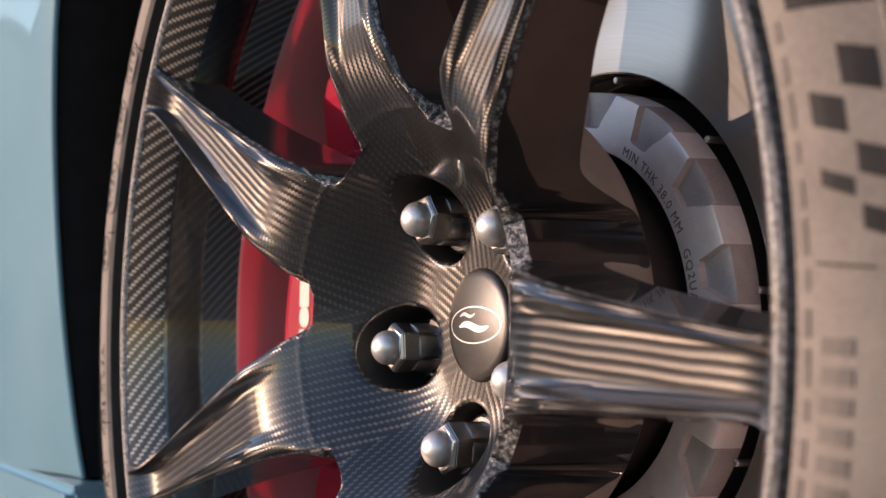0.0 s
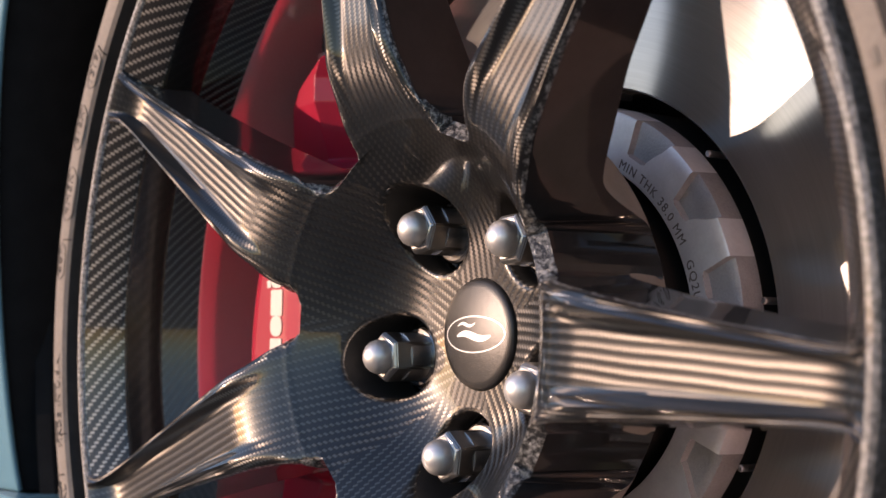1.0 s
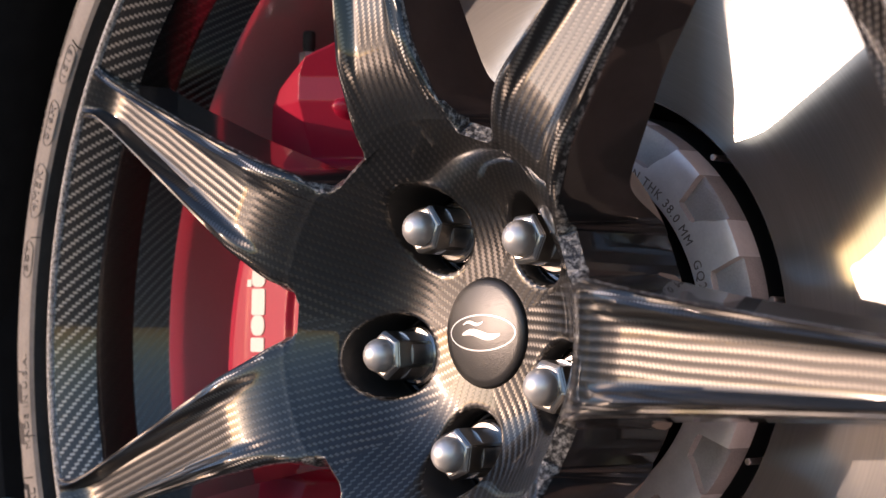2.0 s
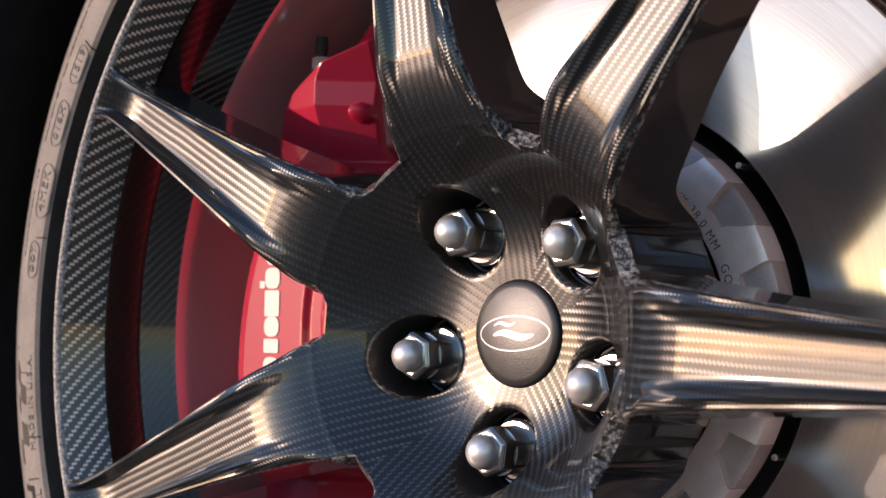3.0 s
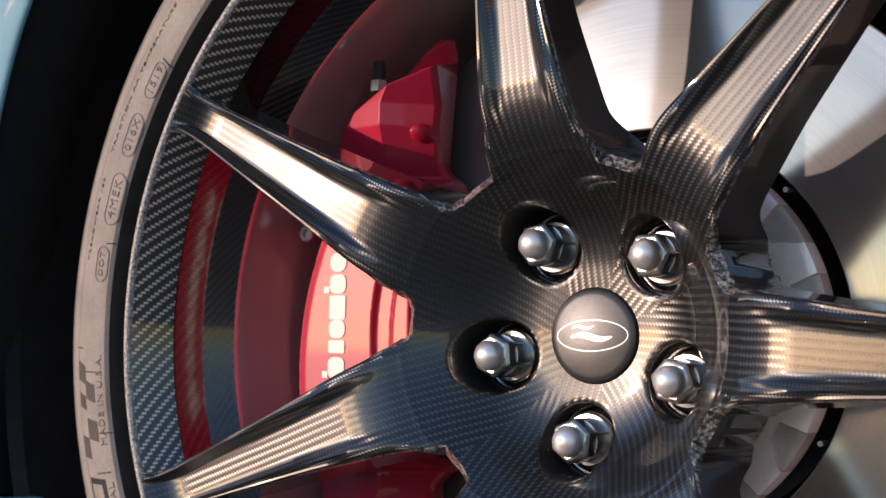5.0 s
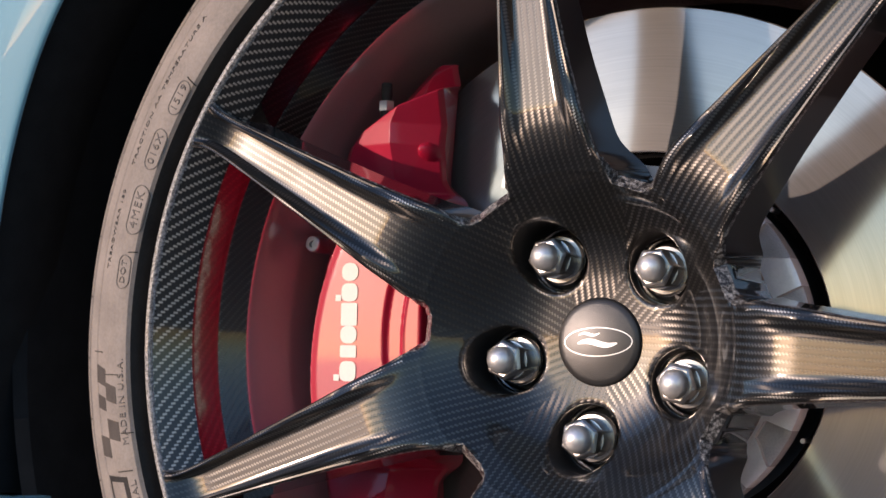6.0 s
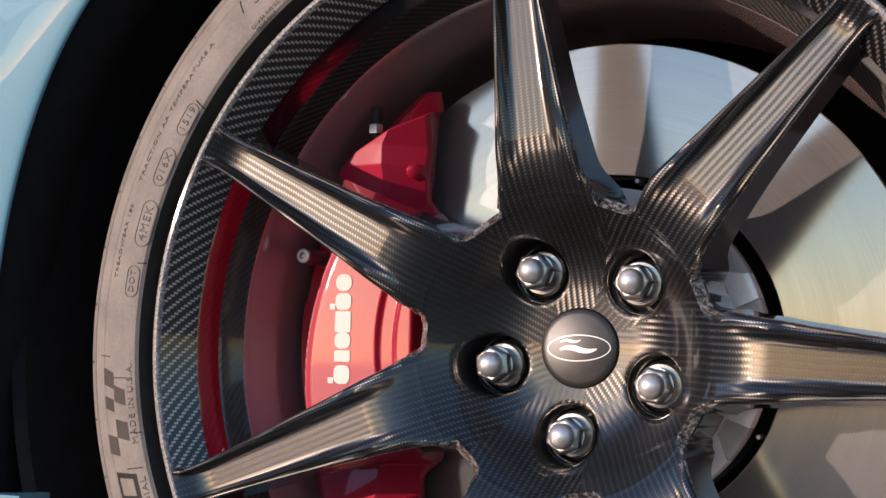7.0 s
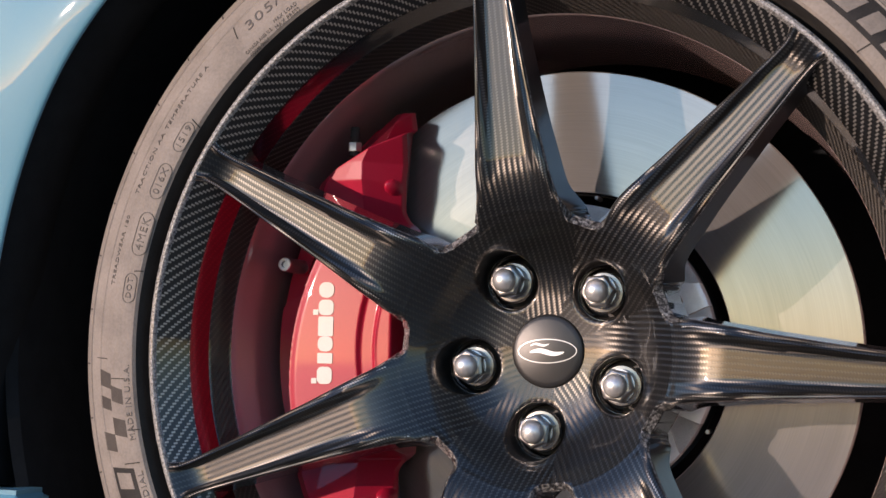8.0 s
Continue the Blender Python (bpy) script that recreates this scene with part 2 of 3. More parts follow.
def lerp_table(table, x):
    for (x0, y0), (x1, y1) in zip(table, table[1:]):
        if x <= x1:
            return y0 + (y1 - y0) * max(0.0, (x - x0) / (x1 - x0))
    return table[-1][1]


def smooth_table(table, x, span=0.006):
    return sum(lerp_table(table, x + span * (k / 4 - 1)) for k in range(9)) / 9


# ---- the wheel ----
FACE = ((0.02, 0.0195), (0.045, 0.0175), (0.06, 0.0115), (0.07, 0.002), (0.08, -0.0110), (0.09, -0.0225), (0.10, -0.0320), (0.11, -0.0392),
        (0.12, -0.0446), (0.13, -0.0480), (0.16, -0.0518), (0.20, -0.0552), (0.25, -0.0588), (0.272, -0.0612), (0.29, -0.0630))
CHANNEL = ((0.102, 0.0), (0.110, 0.0007), (0.118, 0.0022), (0.129, 0.0042), (0.16, 0.0070), (0.20, 0.0090), (0.25, 0.0104), (0.258, 0.0100), (0.2625, 0.0086), (0.2665, 0.0050), (0.2705, 0.0006), (0.2722, 0.0), (0.28, 0.0))
BACK = ((0.02, 0.045), (0.088, 0.045), (0.100, 0.030), (0.112, 0.002), (0.13, -0.004), (0.17, -0.016), (0.22, -0.024), (0.28, -0.026))
WIDTH = ((0.085, 0.0345), (0.10, 0.0312), (0.115, 0.0275), (0.16, 0.0215), (0.21, 0.0165), (0.25, 0.0130), (0.264, 0.0126), (0.270, 0.0140), (0.2745, 0.0190))
R_CROTCH, FILLET, FLARE = 0.0912, 0.0095, 0.0150
HUB_ROW = 0.0880
COLS = 29


def face_y(r):
    return smooth_table(FACE, r, 0.0075 - 0.0045 * sstep(0.112, 0.124, r)) - 0.0004 * math.exp(-((r - 0.0962) / 0.0014) ** 2)


def across(q, r, h):
    """How far the front of a spoke lies back from its crest line; q runs from 0 in the middle to 1 at the edge."""
    channel = smooth_table(CHANNEL, r, 0.006 - 0.003 * sstep(0.118, 0.126, r))
    wall = 0.61 + 0.04 * sstep(0.12, 0.25, r)
    dip = channel * (1 - sstep(wall - 0.14, wall + 0.14, q))
    brow = 0.0013 * sstep(0.12, 0.15, r) * math.exp(-((q - 0.86) / 0.05) ** 2)
    edge_at = 1 - min(0.55, 0.0075 / h)
    k = max(0.0, (q - edge_at) / (1 - edge_at))
    roll = 0.0060 * (1 - math.sqrt(max(0.0, 1 - k * k)))
    return dip + brow + roll * (0.35 + 0.65 * sstep(0.100, 0.120, r)) * sstep(R_CROTCH, R_CROTCH + 0.004, r) * (1 - 0.8 * sstep(0.262, 0.272, r))


def spider_mesh():
    bm = bmesh.new()
    layer = bm.loops.layers.uv.new("weave")
    rows = [HUB_ROW]
    rows += [R_CROTCH + FILLET * (1 - math.cos(radians(p))) for p in (0, 10, 20, 30, 40, 50, 60, 70, 80, 90)]
    rows += [0.0938, 0.0948, 0.0955, 0.0960, 0.0965, 0.0972, 0.0982, 0.0990]
    rows = sorted(x for x in rows if x < 0.09951)
    r = rows[-1]
    while r < 0.2715:
        r += 0.0018 if r < 0.14 else 0.0030
        rows.append(r)
    qs = [math.copysign(1 - (1 - abs(x)) ** 1.35, x) for x in (2 * i / (COLS - 1) - 1 for i in range(COLS))]
    rim_front, rim_back = [], []
    n = len(SPOKES)
    for k, centre in enumerate(SPOKES):
        ca = radians(centre)
        left = radians((MIDS[k] - centre) % 360)
        right = radians((centre - MIDS[k - 1]) % 360)
        front, back, sides = [], [], []
        for r in rows:
            lim = []
            for side in (right, left):
                span = r * side
                if r <= R_CROTCH + 1e-6:
                    h = span
                else:
                    x = min(1.0, (r - R_CROTCH) / FILLET)
                    d = FLARE * math.sqrt(1 - (1 - x) ** 2) + max(0.0, r - R_CROTCH - FILLET) * 0.2
                    h0, h1 = smooth_table(WIDTH, r), span - d
                    soft = 0.0025 * min(1.0, x * 4)
                    e = max(0.0, soft - abs(h0 - h1)) / max(soft, 1e-9)
                    h = min(h0, h1) - e * e * soft / 4
                lim.append(h)
            rb = r + 0.0085 * sstep(HUB_ROW, R_CROTCH, r) * (1 - sstep(R_CROTCH, 0.128, r))   # the openings narrow towards the back
            f_row, b_row = [], []
            for q in qs:
                h = lim[1] if q > 0 else lim[0]
                y = face_y(r) + across(abs(q), r, h)
                f_row.append(bm.verts.new(polar(r, ca + q * h / r, y)))
                draft = 0.0 if r <= R_CROTCH + 1e-6 else 0.003 * min(1.0, (r - R_CROTCH) / FILLET)
                hb = h + (draft if abs(q) > 0.98 else draft * abs(q))
                b_row.append(bm.verts.new(polar(rb, ca + q * hb / r, smooth_table(BACK, r))))
            front.append(f_row)
            back.append(b_row)
        made = []
        mids = []
        for a, r in enumerate(rows):
            deep = 0.0056 - 0.0044 * sstep(0.096, 0.110, r)
            turn = sstep(0.0, FILLET, r - R_CROTCH)
            out = 0.0052 * (1 - sstep(0.093, 0.107, r))
            pair = {}
            for c in (0, COLS - 1):
                f, b = front[a][c].co, back[a][c].co
                ang = math.atan2(f.z, f.x)
                sign = -1 if c == 0 else 1
                p = f.lerp(b, min(0.7, deep / max(0.004, b.y - f.y)))
                side = Vector((-math.sin(ang), 0, math.cos(ang))) * sign
                away = Vector((math.cos(ang), 0, math.sin(ang))) * (1 - turn) + side * turn
                torn = math.sin(a * 2.7 + k * 1.9 + c) + math.sin(a * 5.3 + k * 4.1)   # the trimmed edge is uneven
                pair[c] = bm.verts.new(p + away * (out + 0.0002 * torn * (r < 0.107)))
            mids.append(pair)
        for a in range(len(rows) - 1):
            for c in range(COLS - 1):
                edge_line = 3 if rows[a] >= R_CROTCH - 1e-6 and c in (0, COLS - 2) else 4 if rows[a] > 0.104 and c in (3, COLS - 5) else 0
                made.append((bm.faces.new((front[a][c], front[a][c + 1], front[a + 1][c + 1], front[a + 1][c])), edge_line))
                made.append((bm.faces.new((back[a][c], back[a + 1][c], back[a + 1][c + 1], back[a][c + 1])), 5 if rows[a] < 0.116 else 0))
            if rows[a] >= R_CROTCH - 1e-6:
                for c in (0, COLS - 1):
                    fray = 3 if rows[a] < 0.104 else 1
                    made.append((bm.faces.new((front[a][c], front[a + 1][c], mids[a + 1][c], mids[a][c])), fray))
                    made.append((bm.faces.new((mids[a][c], mids[a + 1][c], back[a + 1][c], back[a][c])), 1))
        rot = Matrix.Rotation(ca, 3, "Y")
        for f, wall in made:
            for lp in f.loops:
                p = rot @ lp.vert.co
                lat = p.z
                f.material_index = {0: 0, 1: 2, 3: 3, 4: 4, 5: 5}[wall]
                lp[layer].uv = (p.x, lat + (math.copysign(1, f.calc_center_median() @ Vector((-math.sin(ca), 0, math.cos(ca)))) * (p.y - face_y(p.x)) if wall == 1 else 0.0))
        rim_front += front[0][:-1]
        rim_back += back[0][:-1]
    # bowl between the centre bore and the spokes, with the five nut pockets
    from mathutils.geometry import delaunay_2d_cdt
    for ring, is_front in ((rim_front, True), (rim_back, False)):
        pts = [Vector((v.co.x, v.co.z)) for v in ring]
        loops = [list(range(len(pts)))]

        def circle(cx, cz, rad, count, turn=0.0):
            loops.append(list(range(len(pts), len(pts) + count)))
            pts.extend(Vector((cx + rad * math.cos(turn + 2 * math.pi * i / count), cz + rad * math.sin(turn + 2 * math.pi * i / count))) for i in range(count))
        circle(0, 0, 0.0265, 72)
        holes = [(0, 0, 0.0265)]
        for i in range(5):
            a = radians(120 + 72 * i)
            cx, cz = 0.0575 * math.cos(a), 0.0575 * math.sin(a)
            for extra in ((0.0, 0.0006, 0.0014, 0.0026, 0.0045) if is_front else (0.0,)):
                circle(cx, cz, 0.0205 + extra, 64)
            holes.append((cx, cz, 0.0205))
        fill = [Vector((rr * math.cos(x), rr * math.sin(x))) for rr in np.arange(0.030, HUB_ROW - 0.002, 0.0028) for x in np.linspace(0, 2 * math.pi, int(rr * 2 * math.pi / 0.003), endpoint=False)]
        keep = [p for p in fill if all(math.hypot(p.x - x, p.y - z) > rad + 0.0055 for x, z, rad in holes[1:])]
        pts += keep
        edges = [(lp[i], lp[(i + 1) % len(lp)]) for lp in loops for i in range(len(lp))]
        co, _, tris, *_ = delaunay_2d_cdt(pts, edges, [], 1, 1e-7)

        def height(p):
            if not is_front:
                return 0.045
            y = face_y(p.length)
            for x, z, rad in holes[1:]:
                d = math.hypot(p.x - x, p.y - z) - rad
                if d < 0.0026:
                    y += 0.0022 * (1 - math.sqrt(max(0.0, 1 - (1 - max(d, 0) / 0.0026) ** 2)))
            return y
        vs = [bm.verts.new((p.x, height(p), p.y)) for p in co]
        for tri in tris:
            c = sum((co[i] for i in tri), Vector((0, 0))) / 3
            if c.length < 0.0265 - 2e-5 or any(math.hypot(c.x - x, c.y - z) < rad - 1e-5 for x, z, rad in holes[1:]) or c.length > HUB_ROW:
                continue
            f = bm.faces.new([vs[i] for i in tri])
            ang = math.degrees(math.atan2(c.y, c.x)) % 360
            near = min(range(n), key=lambda k: abs((ang - SPOKES[k] + 180) % 360 - 180))
            rot = Matrix.Rotation(radians(SPOKES[near]), 3, "Y")
            for lp in f.loops:
                p = rot @ lp.vert.co
                lp[layer].uv = (p.x, p.z)
    # bore and pocket walls
    for cx, cz, rad, count, lo in [(0, 0, 0.0265, 72, 0.045)] + [(0.0575 * math.cos(radians(120 + 72 * i)), 0.0575 * math.sin(radians(120 + 72 * i)), 0.0205, 64, 0.045) for i in range(5)]:
        top, bot = [], []
        for i in range(count):
            p = Vector((cx + rad * math.cos(2 * math.pi * i / count), cz + rad * math.sin(2 * math.pi * i / count)))
            y = face_y(p.length) + (0.0022 if cx else 0.0)
            top.append(bm.verts.new((p.x, y, p.y)))
            bot.append(bm.verts.new((p.x, lo, p.y)))
        for i in range(count):
            f = bm.faces.new((top[i], top[(i + 1) % count], bot[(i + 1) % count], bot[i]))
            f.material_index = 1 if cx else 0
            for lp, step in zip(f.loops, (0, 1, 1, 0)):
                lp[layer].uv = (lp.vert.co.y, rad * 2 * math.pi * (i + step) / count)
    bmesh.ops.remove_doubles(bm, verts=bm.verts, dist=2e-5)
    bmesh.ops.recalc_face_normals(bm, faces=bm.faces)
    return bm


wheel = empty("wheel", (0, 0, HUB), "glossy carbon fibre seven-spoke car wheel with clear lacquer", "wheel")
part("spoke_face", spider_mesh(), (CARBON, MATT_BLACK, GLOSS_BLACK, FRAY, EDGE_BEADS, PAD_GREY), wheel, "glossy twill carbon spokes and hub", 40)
RIM = ((0.2775, -0.046), (0.2775, -0.0575), (0.2768, -0.0602), (0.2752, -0.0616), (0.2734, -0.0616), (0.2722, -0.0606), (0.2714, -0.0590),
       (0.2545, -0.0445), (0.2532, -0.0425), (0.2526, -0.0400), (0.2500, -0.0230), (0.2494, -0.0205), (0.2480, -0.0188),
       (0.2412, -0.0030), (0.2402, -0.0020))
part("rim_lip", lathe([RIM[0], RIM[1], RIM[2], RIM[3], RIM[4], RIM[5], RIM[6], (0.2705, -0.0560), (0.2700, -0.046)], 220, closed=True), LIP_FIBRE, wheel, "fibrous lacquered outer lip", 30)
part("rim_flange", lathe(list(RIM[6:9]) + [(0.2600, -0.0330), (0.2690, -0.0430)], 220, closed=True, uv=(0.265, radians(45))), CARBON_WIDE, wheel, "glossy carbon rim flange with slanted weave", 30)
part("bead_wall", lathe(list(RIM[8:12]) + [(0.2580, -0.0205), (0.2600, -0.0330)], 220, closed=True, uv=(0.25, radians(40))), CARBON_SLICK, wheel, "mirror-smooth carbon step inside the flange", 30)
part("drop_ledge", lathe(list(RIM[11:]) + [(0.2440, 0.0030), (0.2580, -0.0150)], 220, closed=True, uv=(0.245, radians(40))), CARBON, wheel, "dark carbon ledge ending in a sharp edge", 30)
part("barrel", lathe([(0.2403, -0.0020), (0.2398, 0.0010), (0.2412, 0.012), (0.2420, 0.03), (0.2450, 0.10), (0.2460, 0.205), (0.266, 0.222),
                      (0.276, 0.222), (0.266, 0.215), (0.254, 0.20), (0.252, 0.03), (0.2465, 0.003)], 180, closed=True), BARREL, wheel, "smooth coated inner barrel, tinted pink for the caliper's reflection", 30)


def cap_mesh():
    prof = [(0.0262, 0.024), (0.0262, 0.0185), (0.0258, 0.0174), (0.0248, 0.0166)]
    prof += [(r, 0.0166 - 0.0024 * (1 - (r / 0.0248) ** 2)) for r in (0.022, 0.018, 0.014, 0.010, 0.006, 0.003, 0.0004)]
    return lathe(prof, 72)


def cap_y(x, z):
    return 0.0166 - 0.0024 * (1 - (x * x + z * z) / 0.0248 ** 2)


def strip_on(points, widths, height, surface, closed=False, lift=0.0):
    """A flat raised band along (x, z) points lying on a surface y(x, z), facing -y."""
    bm = bmesh.new()
    rows = []
    n = len(points)
    for i, (x, z) in enumerate(points):
        a = points[(i - 1) % n] if closed or i else points[i]
        b = points[(i + 1) % n] if closed or i < n - 1 else points[i]
        d = Vector((b[0] - a[0], b[1] - a[1])).normalized()
        w = (widths[i] if isinstance(widths, (list, tuple)) else widths) / 2
        row = []
        for s, up in ((-1, 0), (-1, 1), (1, 1), (1, 0)):
            px, pz = x - d.y * w * s, z + d.x * w * s
            row.append(bm.verts.new((px, surface(px, pz) - lift - height * up + (0.0003 if not up else 0), pz)))
        rows.append(row)
    for i in range(n if closed else n - 1):
        a, b = rows[i], rows[(i + 1) % n]
        for s in range(3):
            bm.faces.new((a[s], a[s + 1], b[s + 1], b[s]))
    if not closed:
        for row in (rows[0], rows[-1]):
            bm.faces.new(row)
    bmesh.ops.recalc_face_normals(bm, faces=bm.faces)
    return bm


cap = part("centre_cap", cap_mesh(), CAP_BLACK, wheel, "domed satin black centre cap", 50)
cam.data.dof.focus_object = cap   # focus stays on the hub
TILT = radians(1.5)


def on_cap(x, z):
    return (x * math.cos(TILT) - z * math.sin(TILT), x * math.sin(TILT) + z * math.cos(TILT))


part("emblem_ring", strip_on([on_cap(0.0213 * math.cos(a), 0.0084 * math.sin(a)) for a in np.linspace(0, 2 * math.pi, 72, endpoint=False)], 0.00055, 0.00015, cap_y, True),
     LOGO_SILVER, cap, "thin silver oval ring")
# a plain wavy bar and a thin swash
swash = [on_cap(-0.0118 + 0.0135 * i / 24, 0.0040 + 0.0009 * math.sin(i / 24 * 2 * math.pi) + 0.0012 * i / 24) for i in range(25)]
part("emblem_swash", strip_on(swash, [0.0004 + 0.0011 * math.sin(math.pi * i / 24) for i in range(25)], 0.00015, cap_y), LOGO_SILVER, cap, "thin wavy silver swash")
wave = [on_cap(-0.0125 + 0.025 * i / 40, -0.0008 + 0.0012 * math.sin(i / 40 * 2 * math.pi)) for i in range(41)]
part("emblem_bar", strip_on(wave, [0.0004 + 0.0030 * math.sin(math.pi * i / 40) ** 0.6 for i in range(41)], 0.00015, cap_y), LOGO_SILVER, cap, "plain wavy silver bar")


def hex_rows(rows, sides=6, turn=0.0, chamfer=None):
    """Prism through (circumradius, y) rows, one ring of corners each."""
    bm = bmesh.new()
    rings = [[bm.verts.new(polar(r, turn + 2 * math.pi * i / sides, y)) for i in range(sides)] for r, y in rows]
    for a, b in zip(rings, rings[1:]):
        for i in range(sides):
            bm.faces.new((a[i], a[(i + 1) % sides], b[(i + 1) % sides], b[i]))
    bm.faces.new(rings[0])
    bm.faces.new(rings[-1])
    bmesh.ops.recalc_face_normals(bm, faces=bm.faces)
    return bm


def nut_parts(holder, turn):
    hexa = hex_rows([(0.0104, 0.0022), (0.0124, 0.0038), (0.0124, 0.0245), (0.0118, 0.0252)], 6, turn)
    bmesh.ops.bevel(hexa, geom=list(hexa.edges), offset=0.0005, segments=2, affect="EDGES")
    part("hex", hexa, CHROME, holder, "polished steel hexagon")
    dome = [(0.0072, 0.0040), (0.0081, 0.0030), (0.0084, 0.0018), (0.0084, 0.0002), (0.0082, -0.0014), (0.0075, -0.0033), (0.0063, -0.0049), (0.0050, -0.0060),
            (0.0035, -0.0069), (0.0022, -0.0074), (0.0010, -0.0077), (0.0002, -0.0078)]
    part("dome", lathe(dome, 40), SATIN, holder, "rounded satin chrome tip", 60)
    part("washer", lathe([(0.0085, 0.0236), (0.0140, 0.0240), (0.0152, 0.0249), (0.0155, 0.0268), (0.0150, 0.0290), (0.0132, 0.0315), (0.0122, 0.036), (0.010, 0.046), (0.007, 0.046)], 48), WASHER_STEEL, holder, "conical seat washer", 30)


for i in range(5):
    a = radians(120 + 72 * i)
    seat = part("lug_nut", lathe([(0.0075, 0.012), (0.0118, 0.0125), (0.0118, 0.024), (0.0075, 0.0245)], 24, closed=True), STEEL, wheel, "domed chrome wheel nut in a deep pocket")
    seat.location = (0.05715 * math.cos(a), 0, 0.05715 * math.sin(a))
    nut_parts(seat, radians((10, 35, 22, 48, 5)[i]))
    sleeve = part("pocket_sleeve", lathe([(0.0176, 0.0345), (0.0180, 0.0335), (0.0192, 0.0330), (0.0197, 0.0318), (0.0199, 0.0305), (0.0203, 0.0305), (0.0203, 0.0420), (0.0176, 0.0420)], 56, closed=True), WASHER_STEEL, wheel, "turned steel sleeve at the bottom of the pocket", 30)
    sleeve.location = (0.0575 * math.cos(a), 0, 0.0575 * math.sin(a))
part("pocket_floor", lathe([(0.030, 0.0440), (0.083, 0.0440), (0.083, 0.0500), (0.030, 0.0500)], 90, closed=True), MATT_BLACK, wheel, "dark hub face inside the pockets")

# ---- the tyre ----
TYRE = ((0.2720, -0.034), (0.2785, -0.0410), (0.2815, -0.0460), (0.2832, -0.0540), (0.2842, -0.0610), (0.2853, -0.0642), (0.2872, -0.0662), (0.2920, -0.0672),
        (0.3010, -0.0655), (0.3100, -0.0615), (0.3178, -0.0568), (0.3188, -0.0570), (0.3196, -0.0558), (0.3290, -0.0510), (0.3298, -0.0514), (0.3306, -0.0500), (0.3365, -0.0450),
        (0.3415, -0.0370), (0.3445, -0.0270), (0.3465, -0.010), (0.3475, 0.02), (0.3477, 0.08))
tyre_profile = list(TYRE) + [(r, 0.16 - y) for r, y in reversed(TYRE)] + [(0.258, 0.19), (0.258, -0.02)]
tyre = empty("tyre", (0, 0, HUB), "dusty low-profile black rubber tyre standing on asphalt", "tyre")
part("sidewall", lathe(tyre_profile[5:-7], 240), RUBBER, tyre, "dusty sidewall and tread", 25)
# the black is clean rubber and also the shadow in the groove
part("bead", lathe(tyre_profile[-7:] + tyre_profile[:6], 240), DARK_RUBBER, tyre, "clean rubber next to the rim, the groove's shadow in its black", 25)


def tyre_y(r):
    return lerp_table(TYRE[5:17], r)


def wrapped(name, bm, mat, r0, mid, lift, label="", flip=False):
    """Bends a flat bmesh (x along, y outward from the axle, z proud) round the sidewall."""
    for v in bm.verts:
        r = r0 + v.co.y * (-1 if flip else 1)
        a = mid - (v.co.x / r0) * (-1 if flip else 1)
        p = polar(r, a, tyre_y(r) - lift - v.co.z)
        v.co = p
    bmesh.ops.recalc_face_normals(bm, faces=bm.faces)
    return part(name, bm, mat, tyre, label)


def letters(body, size, depth=0.0004, space=1.15):
    cu = bpy.data.curves.new("letters", "FONT")
    cu.body, cu.size, cu.extrude, cu.align_x, cu.align_y = body, size, depth, "CENTER", "CENTER"
    cu.space_character = space
    cu.resolution_u = 3
    ob = new("letters", cu)
    me = bpy.data.meshes.new_from_object(ob.evaluated_get(bpy.context.evaluated_depsgraph_get()))
    bm = bmesh.new()
    bm.from_mesh(me)
    bpy.data.objects.remove(ob)
    bpy.data.meshes.remove(me)
    return bm


def slab(length, width, height, along=12, skew=0.0, radial=8):
    """A flat block with enough cuts both ways to bend over the sidewall."""
    bm = bmesh.new()
    cross = [(-0.5, -width / 2, -0.0006)]
    cross += [(k / radial - 0.5, width * (k / radial - 0.5), height) for k in range(radial + 1)]
    cross += [(0.5, width / 2, -0.0006)]
    rows = []
    for i in range(along + 1):
        x = length * (i / along - 0.5)
        rows.append([bm.verts.new((x + skew * s, y, z)) for s, y, z in cross])
    for a, b in zip(rows, rows[1:]):
        for s in range(len(cross) - 1):
            bm.faces.new((a[s], a[s + 1], b[s + 1], b[s]))
    for row in (rows[0], rows[-1]):
        bm.faces.new(row)
    return bm


def outline_box(length, width, line=0.0006, height=0.0004):
    """A raised rounded frame."""
    bm = bmesh.new()
    path = []
    rad = width / 2
    for cx, start in ((length / 2 - rad, -90), (-length / 2 + rad, 90)):
        path += [(cx + rad * math.cos(radians(start + 15 * i)), rad * math.sin(radians(start + 15 * i))) for i in range(13)]
    rows = []
    for i, (x, y) in enumerate(path):
        x0, y0 = path[i - 1]
        x1, y1 = path[(i + 1) % len(path)]
        d = Vector((x1 - x0, y1 - y0)).normalized()
        rows.append([bm.verts.new((x - d.y * s * line / 2, y + d.x * s * line / 2, z)) for s, z in ((-1, -0.0003), (-1, height), (1, height), (1, -0.0003))])
    for i in range(len(rows)):
        a, b = rows[i - 1], rows[i]
        for s in range(3):
            bm.faces.new((a[s], a[s + 1], b[s + 1], b[s]))
    return bm


def moulded(body, r0, mid, length, size, name="moulded_text"):
    bm = letters(body, size, 0.00045)
    xs = [v.co.x for v in bm.verts]
    k = length / (max(xs) - min(xs))
    for v in bm.verts:
        v.co.x *= k
    wrapped(name, bm, LETTER_RUBBER, r0, radians(mid), 0.0, "raised rubber lettering")


